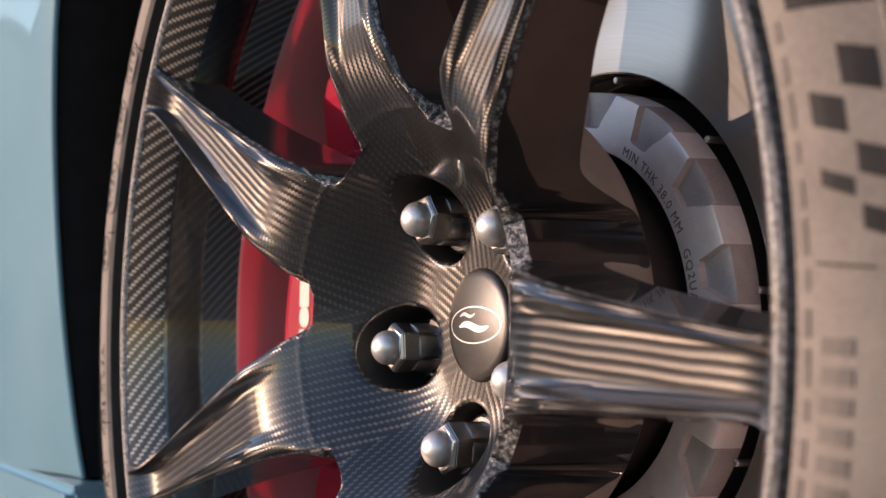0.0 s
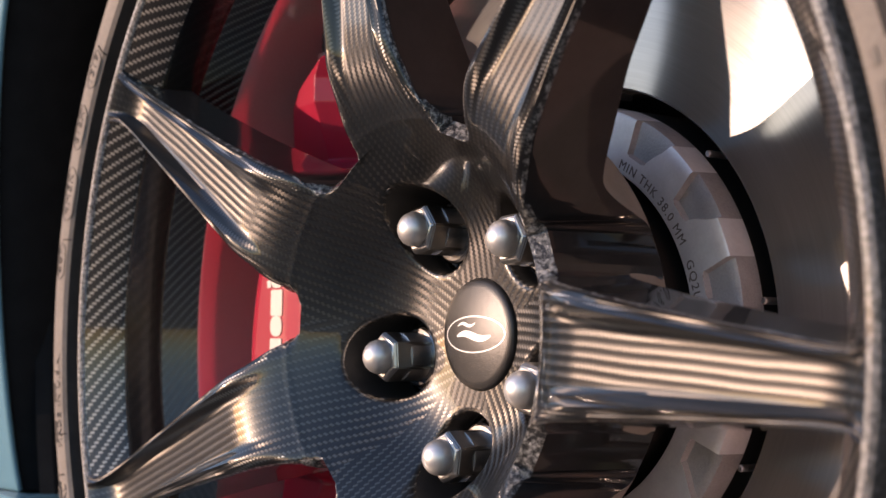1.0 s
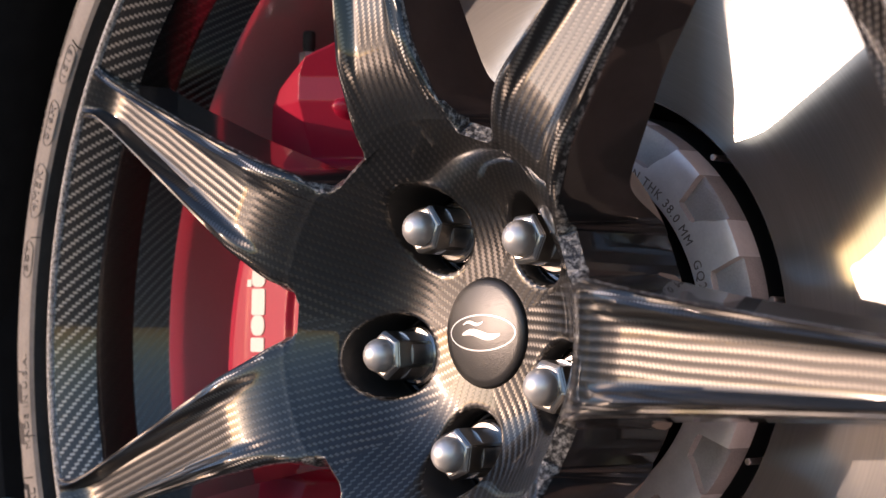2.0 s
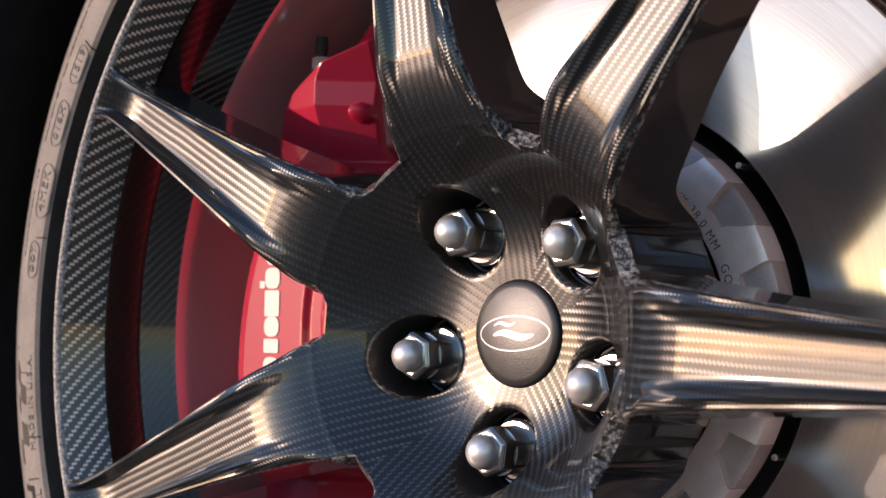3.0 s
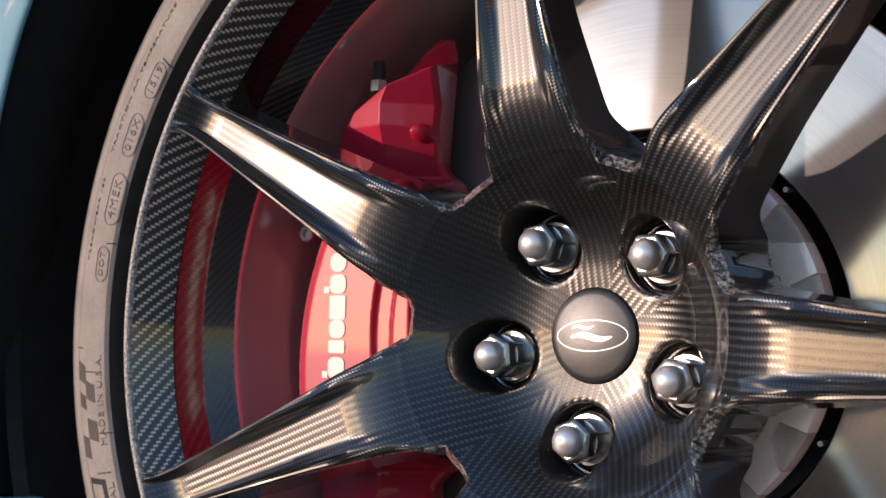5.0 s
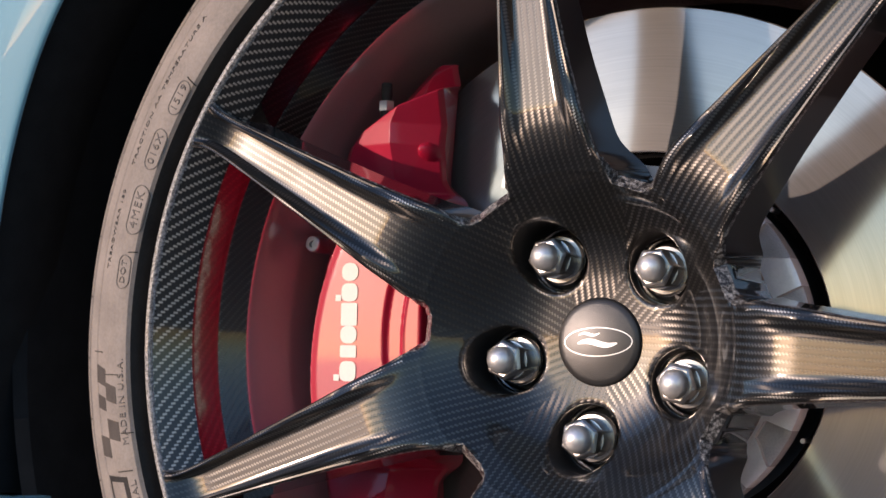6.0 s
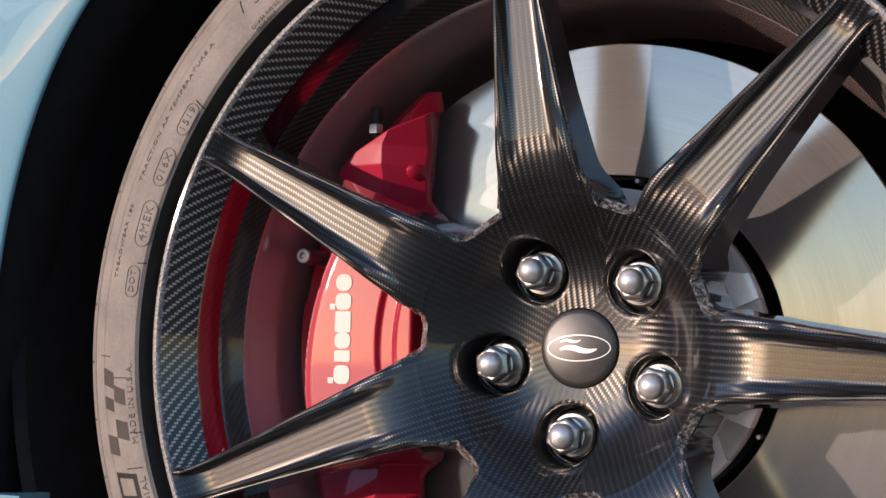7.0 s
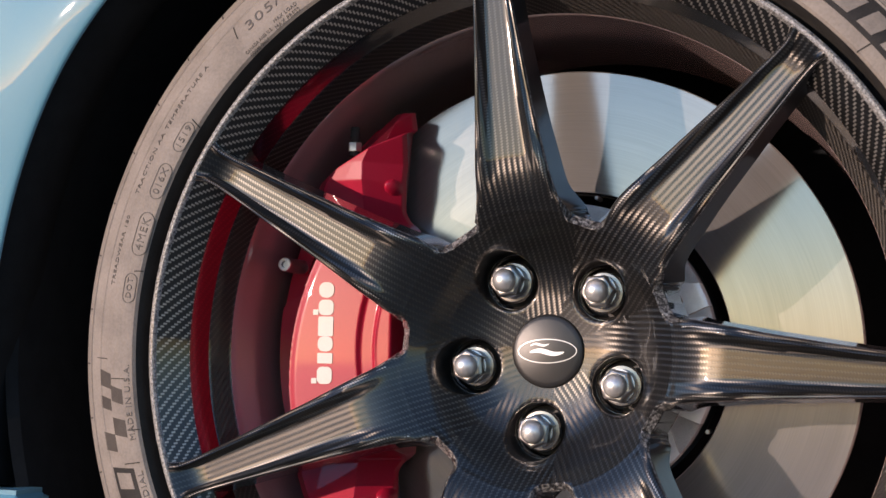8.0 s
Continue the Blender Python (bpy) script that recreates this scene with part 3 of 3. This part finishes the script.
for body, r0, mid, length, size in (("TREADWEAR 180", 0.3110, 167.5, 0.052, 0.0052), ("DOT", 0.2935, 172.4, 0.0145, 0.0066), ("4MEK", 0.2925, 164.5, 0.0240, 0.0088),
                                    ("016X", 0.2930, 156.6, 0.0200, 0.0078), ("1519", 0.2920, 149.5, 0.0165, 0.0070), ("TRACTION AA TEMPERATURE A", 0.3105, 149.7, 0.108, 0.0054),
                                    ("MADE IN U.S.A.", 0.2912, 188.6, 0.054, 0.0060), ("CANADA AND U.S.", 0.2902, 132.0, 0.026, 0.0032), ("CODES ONLY", 0.2868, 132.5, 0.018, 0.0032),
                                    ("MAX LOAD", 0.2930, 126.6, 0.021, 0.0042), ("MAX PRESS", 0.2885, 126.8, 0.022, 0.0042), ("305/", 0.3062, 129.4, 0.031, 0.0125), ("RADIAL", 0.2912, 201.4, 0.030, 0.0060)):
    moulded(body, r0, mid, length, size)
for r0, mid, length, width in ((0.2935, 172.4, 0.0215, 0.0100), (0.2925, 164.5, 0.0320, 0.0125), (0.2930, 156.6, 0.0270, 0.0110), (0.2920, 149.5, 0.0230, 0.0098)):
    wrapped("moulded_frame", outline_box(length, width), LETTER_RUBBER, r0, radians(mid), 0.0, "raised rounded frame")
# chequered patches: radius from, to, angle from, to
for ra, rb, aa, ab in ((0.3068, 0.3185, 184.0, 186.1), (0.2960, 0.3068, 186.3, 188.4), (0.3080, 0.3195, 187.4, 189.0), (0.2958, 0.3075, 190.6, 193.0), (0.3078, 0.3200, 192.2, 194.6),
                       (0.3065, 0.3152, 11.8, 13.9), (0.2976, 0.3062, 10.1, 11.9), (0.3078, 0.3165, 7.4, 8.9), (0.2982, 0.3064, 7.0, 7.9), (0.3078, 0.3165, 4.7, 5.9)):
    length = radians(ab - aa) * (ra + rb) / 2
    wrapped("chequer_patch", slab(length, rb - ra, 0.00025, 4, skew=0.004), DARK_RUBBER if ab < 90 else PATCH_RUBBER, (ra + rb) / 2, radians((aa + ab) / 2), 0.0, "smooth dark rubber patch")
# dark brand panels with paler blocks
for a0, a1, blocks in ((197.2, 226.0, 8), (16.3, 48.5, 8)):
    mid, r0 = radians((a0 + a1) / 2), 0.3065
    wrapped("dark_panel", slab(radians(a1 - a0) * r0, 0.0215, 0.00025, 40, skew=0.006), DARK_RUBBER, r0, mid, 0.0, "dark rubber panel")
    for k in range(blocks):
        w = radians(a1 - a0) * r0 / blocks
        wrapped("pale_block", slab(w * 0.62, 0.0145, 0.0006, 6, skew=0.004), RUBBER, r0, mid + radians(a1 - a0) * ((k + 0.5) / blocks - 0.5), 0.0, "paler raised block")
for k in range(11):
    wrapped("raised_bar", slab(0.0044, 0.0085, 0.0004, 3), FAINT_RUBBER, 0.3004, radians(-0.5 - 1.45 * k), 0.0, "raised rubber bar")
for k in range(12):
    wrapped("small_bar", slab(0.0055 + 0.002 * (k % 3), 0.0028, 0.0004, 3), FAINT_RUBBER, 0.2912, radians(16 - 2.2 * k), 0.0, "small raised rubber bar")
# flash lines left by the mould
for ra, rb, a, lean in ((0.2840 + 0.0015, 0.2930, 146.9, 0.002), (0.2857, 0.2915, 169.8, -0.001), (0.3105, 0.3225, 182.2, 0.001), (0.2935, 0.3060, 185.1, 0.001), (0.2860, 0.2945, 192.5, 0.001),
                        (0.2900, 0.3030, 197.0, 0.002), (0.3045, 0.3165, 197.3, 0.001), (0.3050, 0.3170, 134.0, 0.002), (0.2860, 0.2960, 41.0, 0.002), (0.2950, 0.3100, 3.4, 0.002)):
    wrapped("mould_line", slab(0.0007, rb - ra, 0.0005, 2, skew=lean), DARK_RUBBER, (ra + rb) / 2, radians(a), 0.0, "thin dark mould line")
# no cuts in the shoulder: thin dark strips stand in for their shade
sipe_me = None
for k in range(52):
    if sipe_me is None:
        bm = slab(0.0011, 0.0120, 0.0002, 2)
        for v in bm.verts:
            r = 0.3385 + v.co.y
            v.co = polar(r, v.co.x / 0.34, lerp_table(TYRE[13:], r) - v.co.z)
        bmesh.ops.recalc_face_normals(bm, faces=bm.faces)
        ob = part("sipe_shade", bm, DARK_RUBBER, tyre, "raised dark strip for the shade in a tread cut")
        sipe_me = ob.data
    else:
        ob = new("sipe_shade", sipe_me)
        ob.parent = tyre
    ob.rotation_euler = (0, -radians(182.8 + 360 / 52 * k), 0)

# ---- the brake ----
disc = empty("brake_disc", (0, 0, HUB), "large brushed iron brake disc with a light alloy hat", "brake disc")
DISC_Y = 0.083
for y0 in (DISC_Y, DISC_Y + 0.027):
    part("friction_ring", lathe([(0.1226, y0 + 0.0006), (0.1233, y0), (0.2148, y0), (0.2156, y0 + 0.0008), (0.2156, y0 + 0.0122), (0.2148, y0 + 0.013), (0.1233, y0 + 0.013), (0.1226, y0 + 0.0124)], 180, closed=True), DISC, disc, "brushed iron ring with fine turning marks", 30)
vane_me = None
for i in range(48):
    if vane_me is None:
        bm = bmesh.new()
        bmesh.ops.create_cube(bm, size=1, matrix=Matrix.Translation((0.169, DISC_Y + 0.02, 0)) @ Matrix.Diagonal((0.078, 0.0139, 0.004, 1)))
        ob = part("vane", bm, CAST, disc)
        vane_me = ob.data
    else:
        ob = new("vane", vane_me)
        ob.parent = disc
    ob.rotation_euler = (0, radians(7.5 * i), 0)


def hat_mesh():
    """Face of the hat with open, slightly skewed slots round its rim."""
    bm = bmesh.new()
    rads = [0.0855, 0.0862, 0.0890, 0.0945, 0.0953, 0.0957, 0.0962, 0.0982, 0.1025, 0.1070, 0.1112, 0.1124, 0.1131]
    rows = []
    for j, r in enumerate(rads):
        row = []
        k = sstep(0.0945, 0.1131, r)
        half, e = 3.5 + 2.9 * k - 0.9 * (j in (4, 5)), 0.22
        land = 22.5 - 2 * (half + e)
        phases = [-half - e, -half + e, -half * 0.5, 0, half * 0.5, half - e, half + e] + [half + e + land * m / 4 for m in (1, 2, 3)]
        for i in range(16):
            for c, ph in enumerate(phases):
                y = 0.0700
                if 1 <= c <= 5 and j >= 5:
                    y = 0.0708 if j == 5 else 0.0732
                if j == 0:
                    y = 0.0708
                if j == 11:
                    y += 0.0006
                if j == 12:
                    y = 0.0860
                row.append(bm.verts.new(polar(r, radians(22.5 * i + 14 - 2.0 * k + ph), y)))
        rows.append(row)
    n = len(rows[0])
    for j, (a, b) in enumerate(zip(rows, rows[1:])):
        for i in range(n):
            k = (i + 1) % n
            f = bm.faces.new((a[i], a[k], b[k], b[i]))
            f.material_index = 1 if i % 10 <= 5 and j >= 4 else 0
    bmesh.ops.recalc_face_normals(bm, faces=bm.faces)
    return bm


hat = part("hat", hat_mesh(), (CAST_FACE, CAST), disc, "light alloy hat with cast slots", 28)
# hat wall and hub flange are coloured black for the shade in the gaps
part("hat_wall", lathe([(0.1129, 0.0862), (0.1129, 0.125), (0.0852, 0.125), (0.0852, 0.0712)], 120), MATT_BLACK, disc, "wall behind the hat, black for the shade in the gap")
part("hub_flange", lathe([(0.030, 0.0502), (0.0715, 0.0502), (0.0730, 0.0512), (0.0772, 0.0600), (0.0778, 0.0620), (0.0778, 0.12), (0.030, 0.12)], 100), MATT_BLACK, disc, "hub flange behind the wheel, blackened for the gap's shade", 30)
pin_me = None
for i in range(10):
    if pin_me is None:
        ob = part("bobbin", lathe([(0.0002, 0.0790), (0.0012, 0.0790), (0.0016, 0.0795), (0.0016, 0.095), (0.0002, 0.095)], 16), STEEL, disc)
        pin_me = ob.data
    else:
        ob = new("bobbin", pin_me)
        ob.parent = disc
    a = radians(44 + 36 * i)
    ob.location = (0.1190 * math.cos(a), 0, 0.1190 * math.sin(a))


def hat_text(body, mid, r0, size):
    bm = letters(body, size, 0.0001, 1.2)
    for v in bm.verts:
        r, a = r0 + v.co.y, mid - v.co.x / r0
        v.co = polar(r, a, 0.0699 - v.co.z)
    bmesh.ops.recalc_face_normals(bm, faces=bm.faces)
    part("engraving", bm, GREASE, hat, "engraved lettering")


hat_text("MIN THK 38.0 MM", radians(46), 0.0900, 0.0062)
hat_text("GQ2UA", radians(15), 0.0900, 0.0062)

caliper = empty("brake_caliper", (0, 0, HUB), "large red six-piston brake caliper with white lettering blocks", "brake caliper")
CA0, CA1 = radians(126), radians(228)


def caliper_y(x, z):
    """Outer face: a flat plate in the middle, faceted shoulders at both ends."""
    r, az, rr = math.hypot(x, z), abs(z - 0.006), math.hypot(x, z + 0.020)
    mid = 1 - sstep(0.078, 0.090, az)
    plate = 0.009 + 0.0035 * (sstep(0.1445, 0.1405, r) - sstep(0.1325, 0.1290, r)) + 0.002 * sstep(0.132, 0.128, r)
    plate += 0.062 * sstep(0.1975, 0.2005, rr) + 0.0012 * sstep(0.191, 0.1980, rr)
    above = ((x + 0.183) * -0.025 + (abs(z) - 0.136) * 0.046) / 0.0524
    crest = -0.146 + 0.5 * max(0.0, az - 0.134)
    ridge = 0.0165 + max(0.0, x - crest) * 0.95 + max(0.0, (crest - x) * 0.16) + max(0.0, (r - 0.216) * 1.2) + max(0.0, (0.120 - az) * 0.35)
    ridge += 0.026 * sstep(-0.008, -0.002, above)
    ridge -= 0.0045 * max(0.0, 1 - ((x + 0.127) ** 2 + (az - 0.116) ** 2) / 0.0055 ** 2) ** 0.5
    return plate * mid + ridge * (1 - mid)


def caliper_mesh():
    bm = bmesh.new()
    zs = [-0.176 + 0.358 * i / 380 for i in range(381)]
    cols = 190
    front, back = [], []
    for i, z in enumerate(zs):
        big = 0.2255 + 0.0075 * (1 - sstep(0.040, 0.052, abs(z + 0.01))) - 0.014 * sstep(0.046, 0.056, abs(z + 0.01)) * (1 - sstep(0.078, 0.092, abs(z - 0.006)))
        out = -math.sqrt(big ** 2 - z * z)
        end = sstep(0.084, 0.100, abs(z - 0.006))
        inn = -0.1165 - (0.0005 + 0.068 * max(0.0, 0.17 - abs(z))) * end
        inn = min(inn, -math.sqrt(max(0.0, 0.1125 ** 2 - z * z)))
        if out > inn - 0.006:
            out = inn - 0.006
        row, rowb = [], []
        for c in range(cols + 1):
            k = c / cols
            x = out + (inn - out) * k
            edge = min(k, 1 - k) * (inn - out)
            y = caliper_y(x, z) + 0.0030 * max(0.0, 1 - edge / 0.0025) ** 2 + (0.002 if i in (0, len(zs) - 1) else 0)
            row.append(bm.verts.new((x, min(y, 0.070), z)))
            rowb.append(bm.verts.new((x - 0.0085 * end * k, 0.0720, z)))
        front.append(row)
        back.append(rowb)
    for a in range(len(zs) - 1):
        for c in range(cols):
            bm.faces.new((front[a][c], front[a + 1][c], front[a + 1][c + 1], front[a][c + 1]))
            bm.faces.new((back[a][c], back[a][c + 1], back[a + 1][c + 1], back[a + 1][c]))
        for c in (0, cols):
            bm.faces.new((front[a][c], front[a + 1][c], back[a + 1][c], back[a][c]))
    for a in (0, len(zs) - 1):
        for c in range(cols):
            bm.faces.new((front[a][c], front[a][c + 1], back[a][c + 1], back[a][c]))
    bmesh.ops.recalc_face_normals(bm, faces=bm.faces)
    return bm


part("outer_body", caliper_mesh(), RED, caliper, "glossy red cast body", 26)
part("bridge", lathe([(0.2180, 0.070), (0.2180, 0.145), (0.2320, 0.145), (0.2320, 0.072)], 60, CA0 + 0.1, CA1 - 0.1, closed=True), RED, caliper, "red bridge over the disc")
part("inner_body", lathe([(0.13, 0.1245), (0.13, 0.165), (0.2182, 0.165), (0.2182, 0.1245)], 60, CA0 + 0.1, CA1 - 0.1, closed=True), RED, caliper)
part("upright", lathe([(0.05, 0.130), (0.05, 0.20), (0.135, 0.20), (0.135, 0.166), (0.118, 0.130)], 60, radians(110), radians(245), closed=True), LINER, caliper, "dark suspension upright")


def rounded(x0, x1, z0, z1, rad):
    """Corner points of a rounded rectangle in the plane of the caliper's face."""
    pts = []
    for cx, cz, start in ((x1 - rad, z1 - rad, 0), (x0 + rad, z1 - rad, 90), (x0 + rad, z0 + rad, 180), (x1 - rad, z0 + rad, 270)):
        pts += [Vector((cx + rad * math.cos(radians(start + 22.5 * k)), cz + rad * math.sin(radians(start + 22.5 * k)))) for k in range(5)]
    return pts


def print_block(outlines, holder):
    """White print of even thickness on the caliper's flat face."""
    bm = bmesh.new()
    for pts in outlines:
        if len(pts) > 2:
            top = [bm.verts.new((p.x, 0.0084, p.y)) for p in pts]
            low = [bm.verts.new((p.x, 0.0092, p.y)) for p in pts]
            bm.faces.new(top)
            for k in range(len(pts)):
                bm.faces.new((top[k], top[k - 1], low[k - 1], low[k]))
    bmesh.ops.recalc_face_normals(bm, faces=bm.faces)
    part("lettering_block", bm, WHITE, holder, "white printed block")


for z0, length, rad, tall in ((-0.0212, 0.0128, 0.0040, True), (-0.0085, 0.0078, 0.0010, False), (0.0022, 0.0112, 0.0045, False), (0.0152, 0.0146, 0.0012, False),
                              (0.0293, 0.0116, 0.0040, True), (0.0424, 0.0116, 0.0050, False)):
    block = rounded(-0.1742, -0.1622, z0 - length / 2, z0 + length / 2, rad)
    pieces = [block]
    if tall:
        pieces.append(rounded(-0.1786, -0.1744, z0 - length / 2 + 0.0002, z0 - length / 2 + 0.0042, 0.0004))
    print_block(pieces, caliper)
nip = part("bleed_nipple", lathe([(0.0002, -0.017), (0.0040, -0.017), (0.0046, -0.0155), (0.0048, -0.006), (0.0042, -0.005), (0.0040, 0.0), (0.0052, 0.0008), (0.0052, 0.012), (0.0002, 0.012)], 16), DARK_RUBBER, caliper, "bleed nipple with a rubber cap")
nip.matrix_basis = Matrix.Translation((-0.1585, 0.033, 0.1555)) @ Matrix.Rotation(radians(-90), 4, "X") @ Matrix.Scale(0.78, 4)
bolt = hex_rows([(0.0066, -0.0045), (0.0070, -0.0038), (0.0070, 0.004)], 6)
ob = part("nipple_nut", bolt, STEEL, nip, "zinc hexagon")
ob.location = (0, 0.003, 0)
bolt = part("bolt", lathe([(0.0002, -0.001), (0.0022, -0.001), (0.0026, -0.0035), (0.0048, -0.0035), (0.0056, -0.0026), (0.0056, 0.05), (0.0002, 0.05)], 18), STEEL, caliper, "socket head bolt")
bolt.location = (-0.2162, 0.0400, 0.0636)

# ---- the car's side ----
car = empty("car_body", (0, 0, HUB), "pale blue painted car fender round a black wheel arch", "car")
ARCH = ((100, 0.385), (140, 0.3904), (150, 0.3959), (160, 0.4004), (165, 0.4031), (170, 0.4063), (175, 0.4106), (180, 0.4161), (185, 0.4231), (190, 0.4321), (195, 0.4432), (210, 0.46))   # radius of the opening by angle
FLANK = ((-0.15, 0.027), (-0.12, 0.022), (-0.08, 0.0137), (-0.04, 0.0063), (0.0, -0.0006), (0.05, -0.0085), (0.10, -0.0162), (0.15, -0.0239), (0.20, -0.0319), (0.25, -0.0380), (0.5, -0.040))   # lean of the arch lip by height


PANEL = ((0.0045, -0.0530), (0.0012, -0.0528), (0.0, -0.0540), (0.0003, -0.0552), (0.0012, -0.0561), (0.0030, -0.0567), (0.008, -0.0572), (0.016, -0.0578), (0.03, -0.0588),
         (0.05, -0.0596), (0.08, -0.0600), (0.12, -0.0602), (0.18, -0.0600), (0.3, -0.0600), (0.6, -0.066), (1.3, -0.08))
RETURN = ((0.0040, -0.0525), (0.0025, -0.0505), (-0.001, -0.042), (-0.003, -0.020), (0.004, 0.010), (0.040, 0.080))


def arch_band(prof, a0, a1, steps=200):
    """Sweeps (distance beyond the arch, y) pairs round the arch, leaning with the flank."""
    bm = bmesh.new()
    rows = []
    for i in range(steps + 1):
        a = radians(a0 + (a1 - a0) * i / steps)
        row = []
        for r, y in prof:
            p = polar(smooth_table(ARCH, math.degrees(a), 4) + r, a, y)
            p.z = min(p.z, 0.48 + 0.05 * math.tanh(p.z - 0.48) if p.z > 0.48 else p.z)
            p.z = max(p.z, -0.112)
            if p.z > 0.30:
                p.y += 0.5 * (p.z - 0.30) ** 2
            flat = 0.4 * sstep(0.010, 0.080, r)   # the door skin stands nearly upright beyond the flared lip
            p.y += smooth_table(FLANK, p.z, 0.02) * (1 - flat) - 0.016 * flat
            row.append(bm.verts.new(p))
        rows.append(row)
    for a, b in zip(rows, rows[1:]):
        for s in range(len(prof) - 1):
            bm.faces.new((a[s], b[s], b[s + 1], a[s + 1]))
    bmesh.ops.recalc_face_normals(bm, faces=bm.faces)
    return bm


bm = bmesh.new()
bmesh.ops.create_cube(bm, size=1, matrix=Matrix.Translation((-0.882, -0.036, -0.163)) @ Matrix.Diagonal((1.0, 0.046, 0.102, 1)))
bmesh.ops.bevel(bm, geom=list(bm.edges), offset=0.006, segments=3, affect="EDGES")
part("sill", bm, PAINT, car, "pale blue sill behind the wheel")
part("fender", arch_band(PANEL, -28, 208), PAINT, car, "pale blue metallic panel with a rolled arch lip", 40)
# added strip that keeps daylight out between the lip and the liner
part("arch_gap_closer", arch_band(RETURN, -28, 208), LINER, car, "black strip added to close the gap inside the arch lip", 40)
part("wheel_liner", lathe([(0.4190, -0.030), (0.413, -0.022), (0.413, 0.34), (0.10, 0.345), (0.10, 0.36), (0.43, 0.36), (0.43, -0.01)], 90, radians(-35), radians(215), closed=True), LINER, car, "matt black plastic arch liner")
bm = bmesh.new()
bmesh.ops.create_cube(bm, size=1, matrix=Matrix.Translation((0, 0.60, 0.17)) @ Matrix.Diagonal((2.6, 0.46, 0.68, 1)))
bmesh.ops.bevel(bm, geom=list(bm.edges), offset=0.03, segments=2, affect="EDGES")
part("engine_bay", bm, LINER, car, "dark structure behind the arch")

# ---- the ground ----
bm = bmesh.new()
bmesh.ops.create_grid(bm, x_segments=8, y_segments=8, size=400)
ground = part("ground", bm, ASPHALT)
ground.location = (0, 0, -0.0077)
tagged(ground, "worn brownish asphalt yard in low sun", "ground", kind="structure")


# ---- an unseen long beige building, added to dim the sky mirrored in the car's paint ----
SHEET = simple("beige_sheet", (0.30, 0.275, 0.245), (0.42, 0.39, 0.355), (0.5, 0.7), 0.0, scale=1.2, fine=40, relief=0.001)
DARK_GLASS = simple("dark_glazing", (0.03, 0.045, 0.06), (0.06, 0.08, 0.10), (0.05, 0.12), 0.0, scale=3, fine=40, relief=0)


def block(name, size, at, mat, parent, label, bevel=0.02):
    bm = bmesh.new()
    bmesh.ops.create_cube(bm, size=1, matrix=Matrix.Translation(at) @ Matrix.Diagonal((*size, 1)))
    bmesh.ops.bevel(bm, geom=list(bm.edges), offset=bevel, segments=2, affect="EDGES")
    return part(name, bm, mat, parent, label)


reflection_building = empty("reflection_building", (-13.3, -5.1, -0.0077), "unseen long beige building with dark window strips, added for its reflection", "building")
reflection_building.rotation_euler = (0, 0, radians(124))
for k in range(4):
    tall = 2.55 + 0.15 * (k % 2)
    block("wall_bay", (2.74, 3.0, tall), (-4.2 + 2.8 * k, 1.5, tall / 2 - 0.01), SHEET, reflection_building, "beige sheet wall bay")
    block("window", (1.7, 0.06, 0.5), (-4.2 + 2.8 * k + 0.25 * (k % 2), -0.02, 1.1), DARK_GLASS, reflection_building, "dark window strip", 0.01)
block("roof", (11.6, 3.3, 0.12), (0, 1.5, 2.75), SHEET, reflection_building, "flat beige roof")
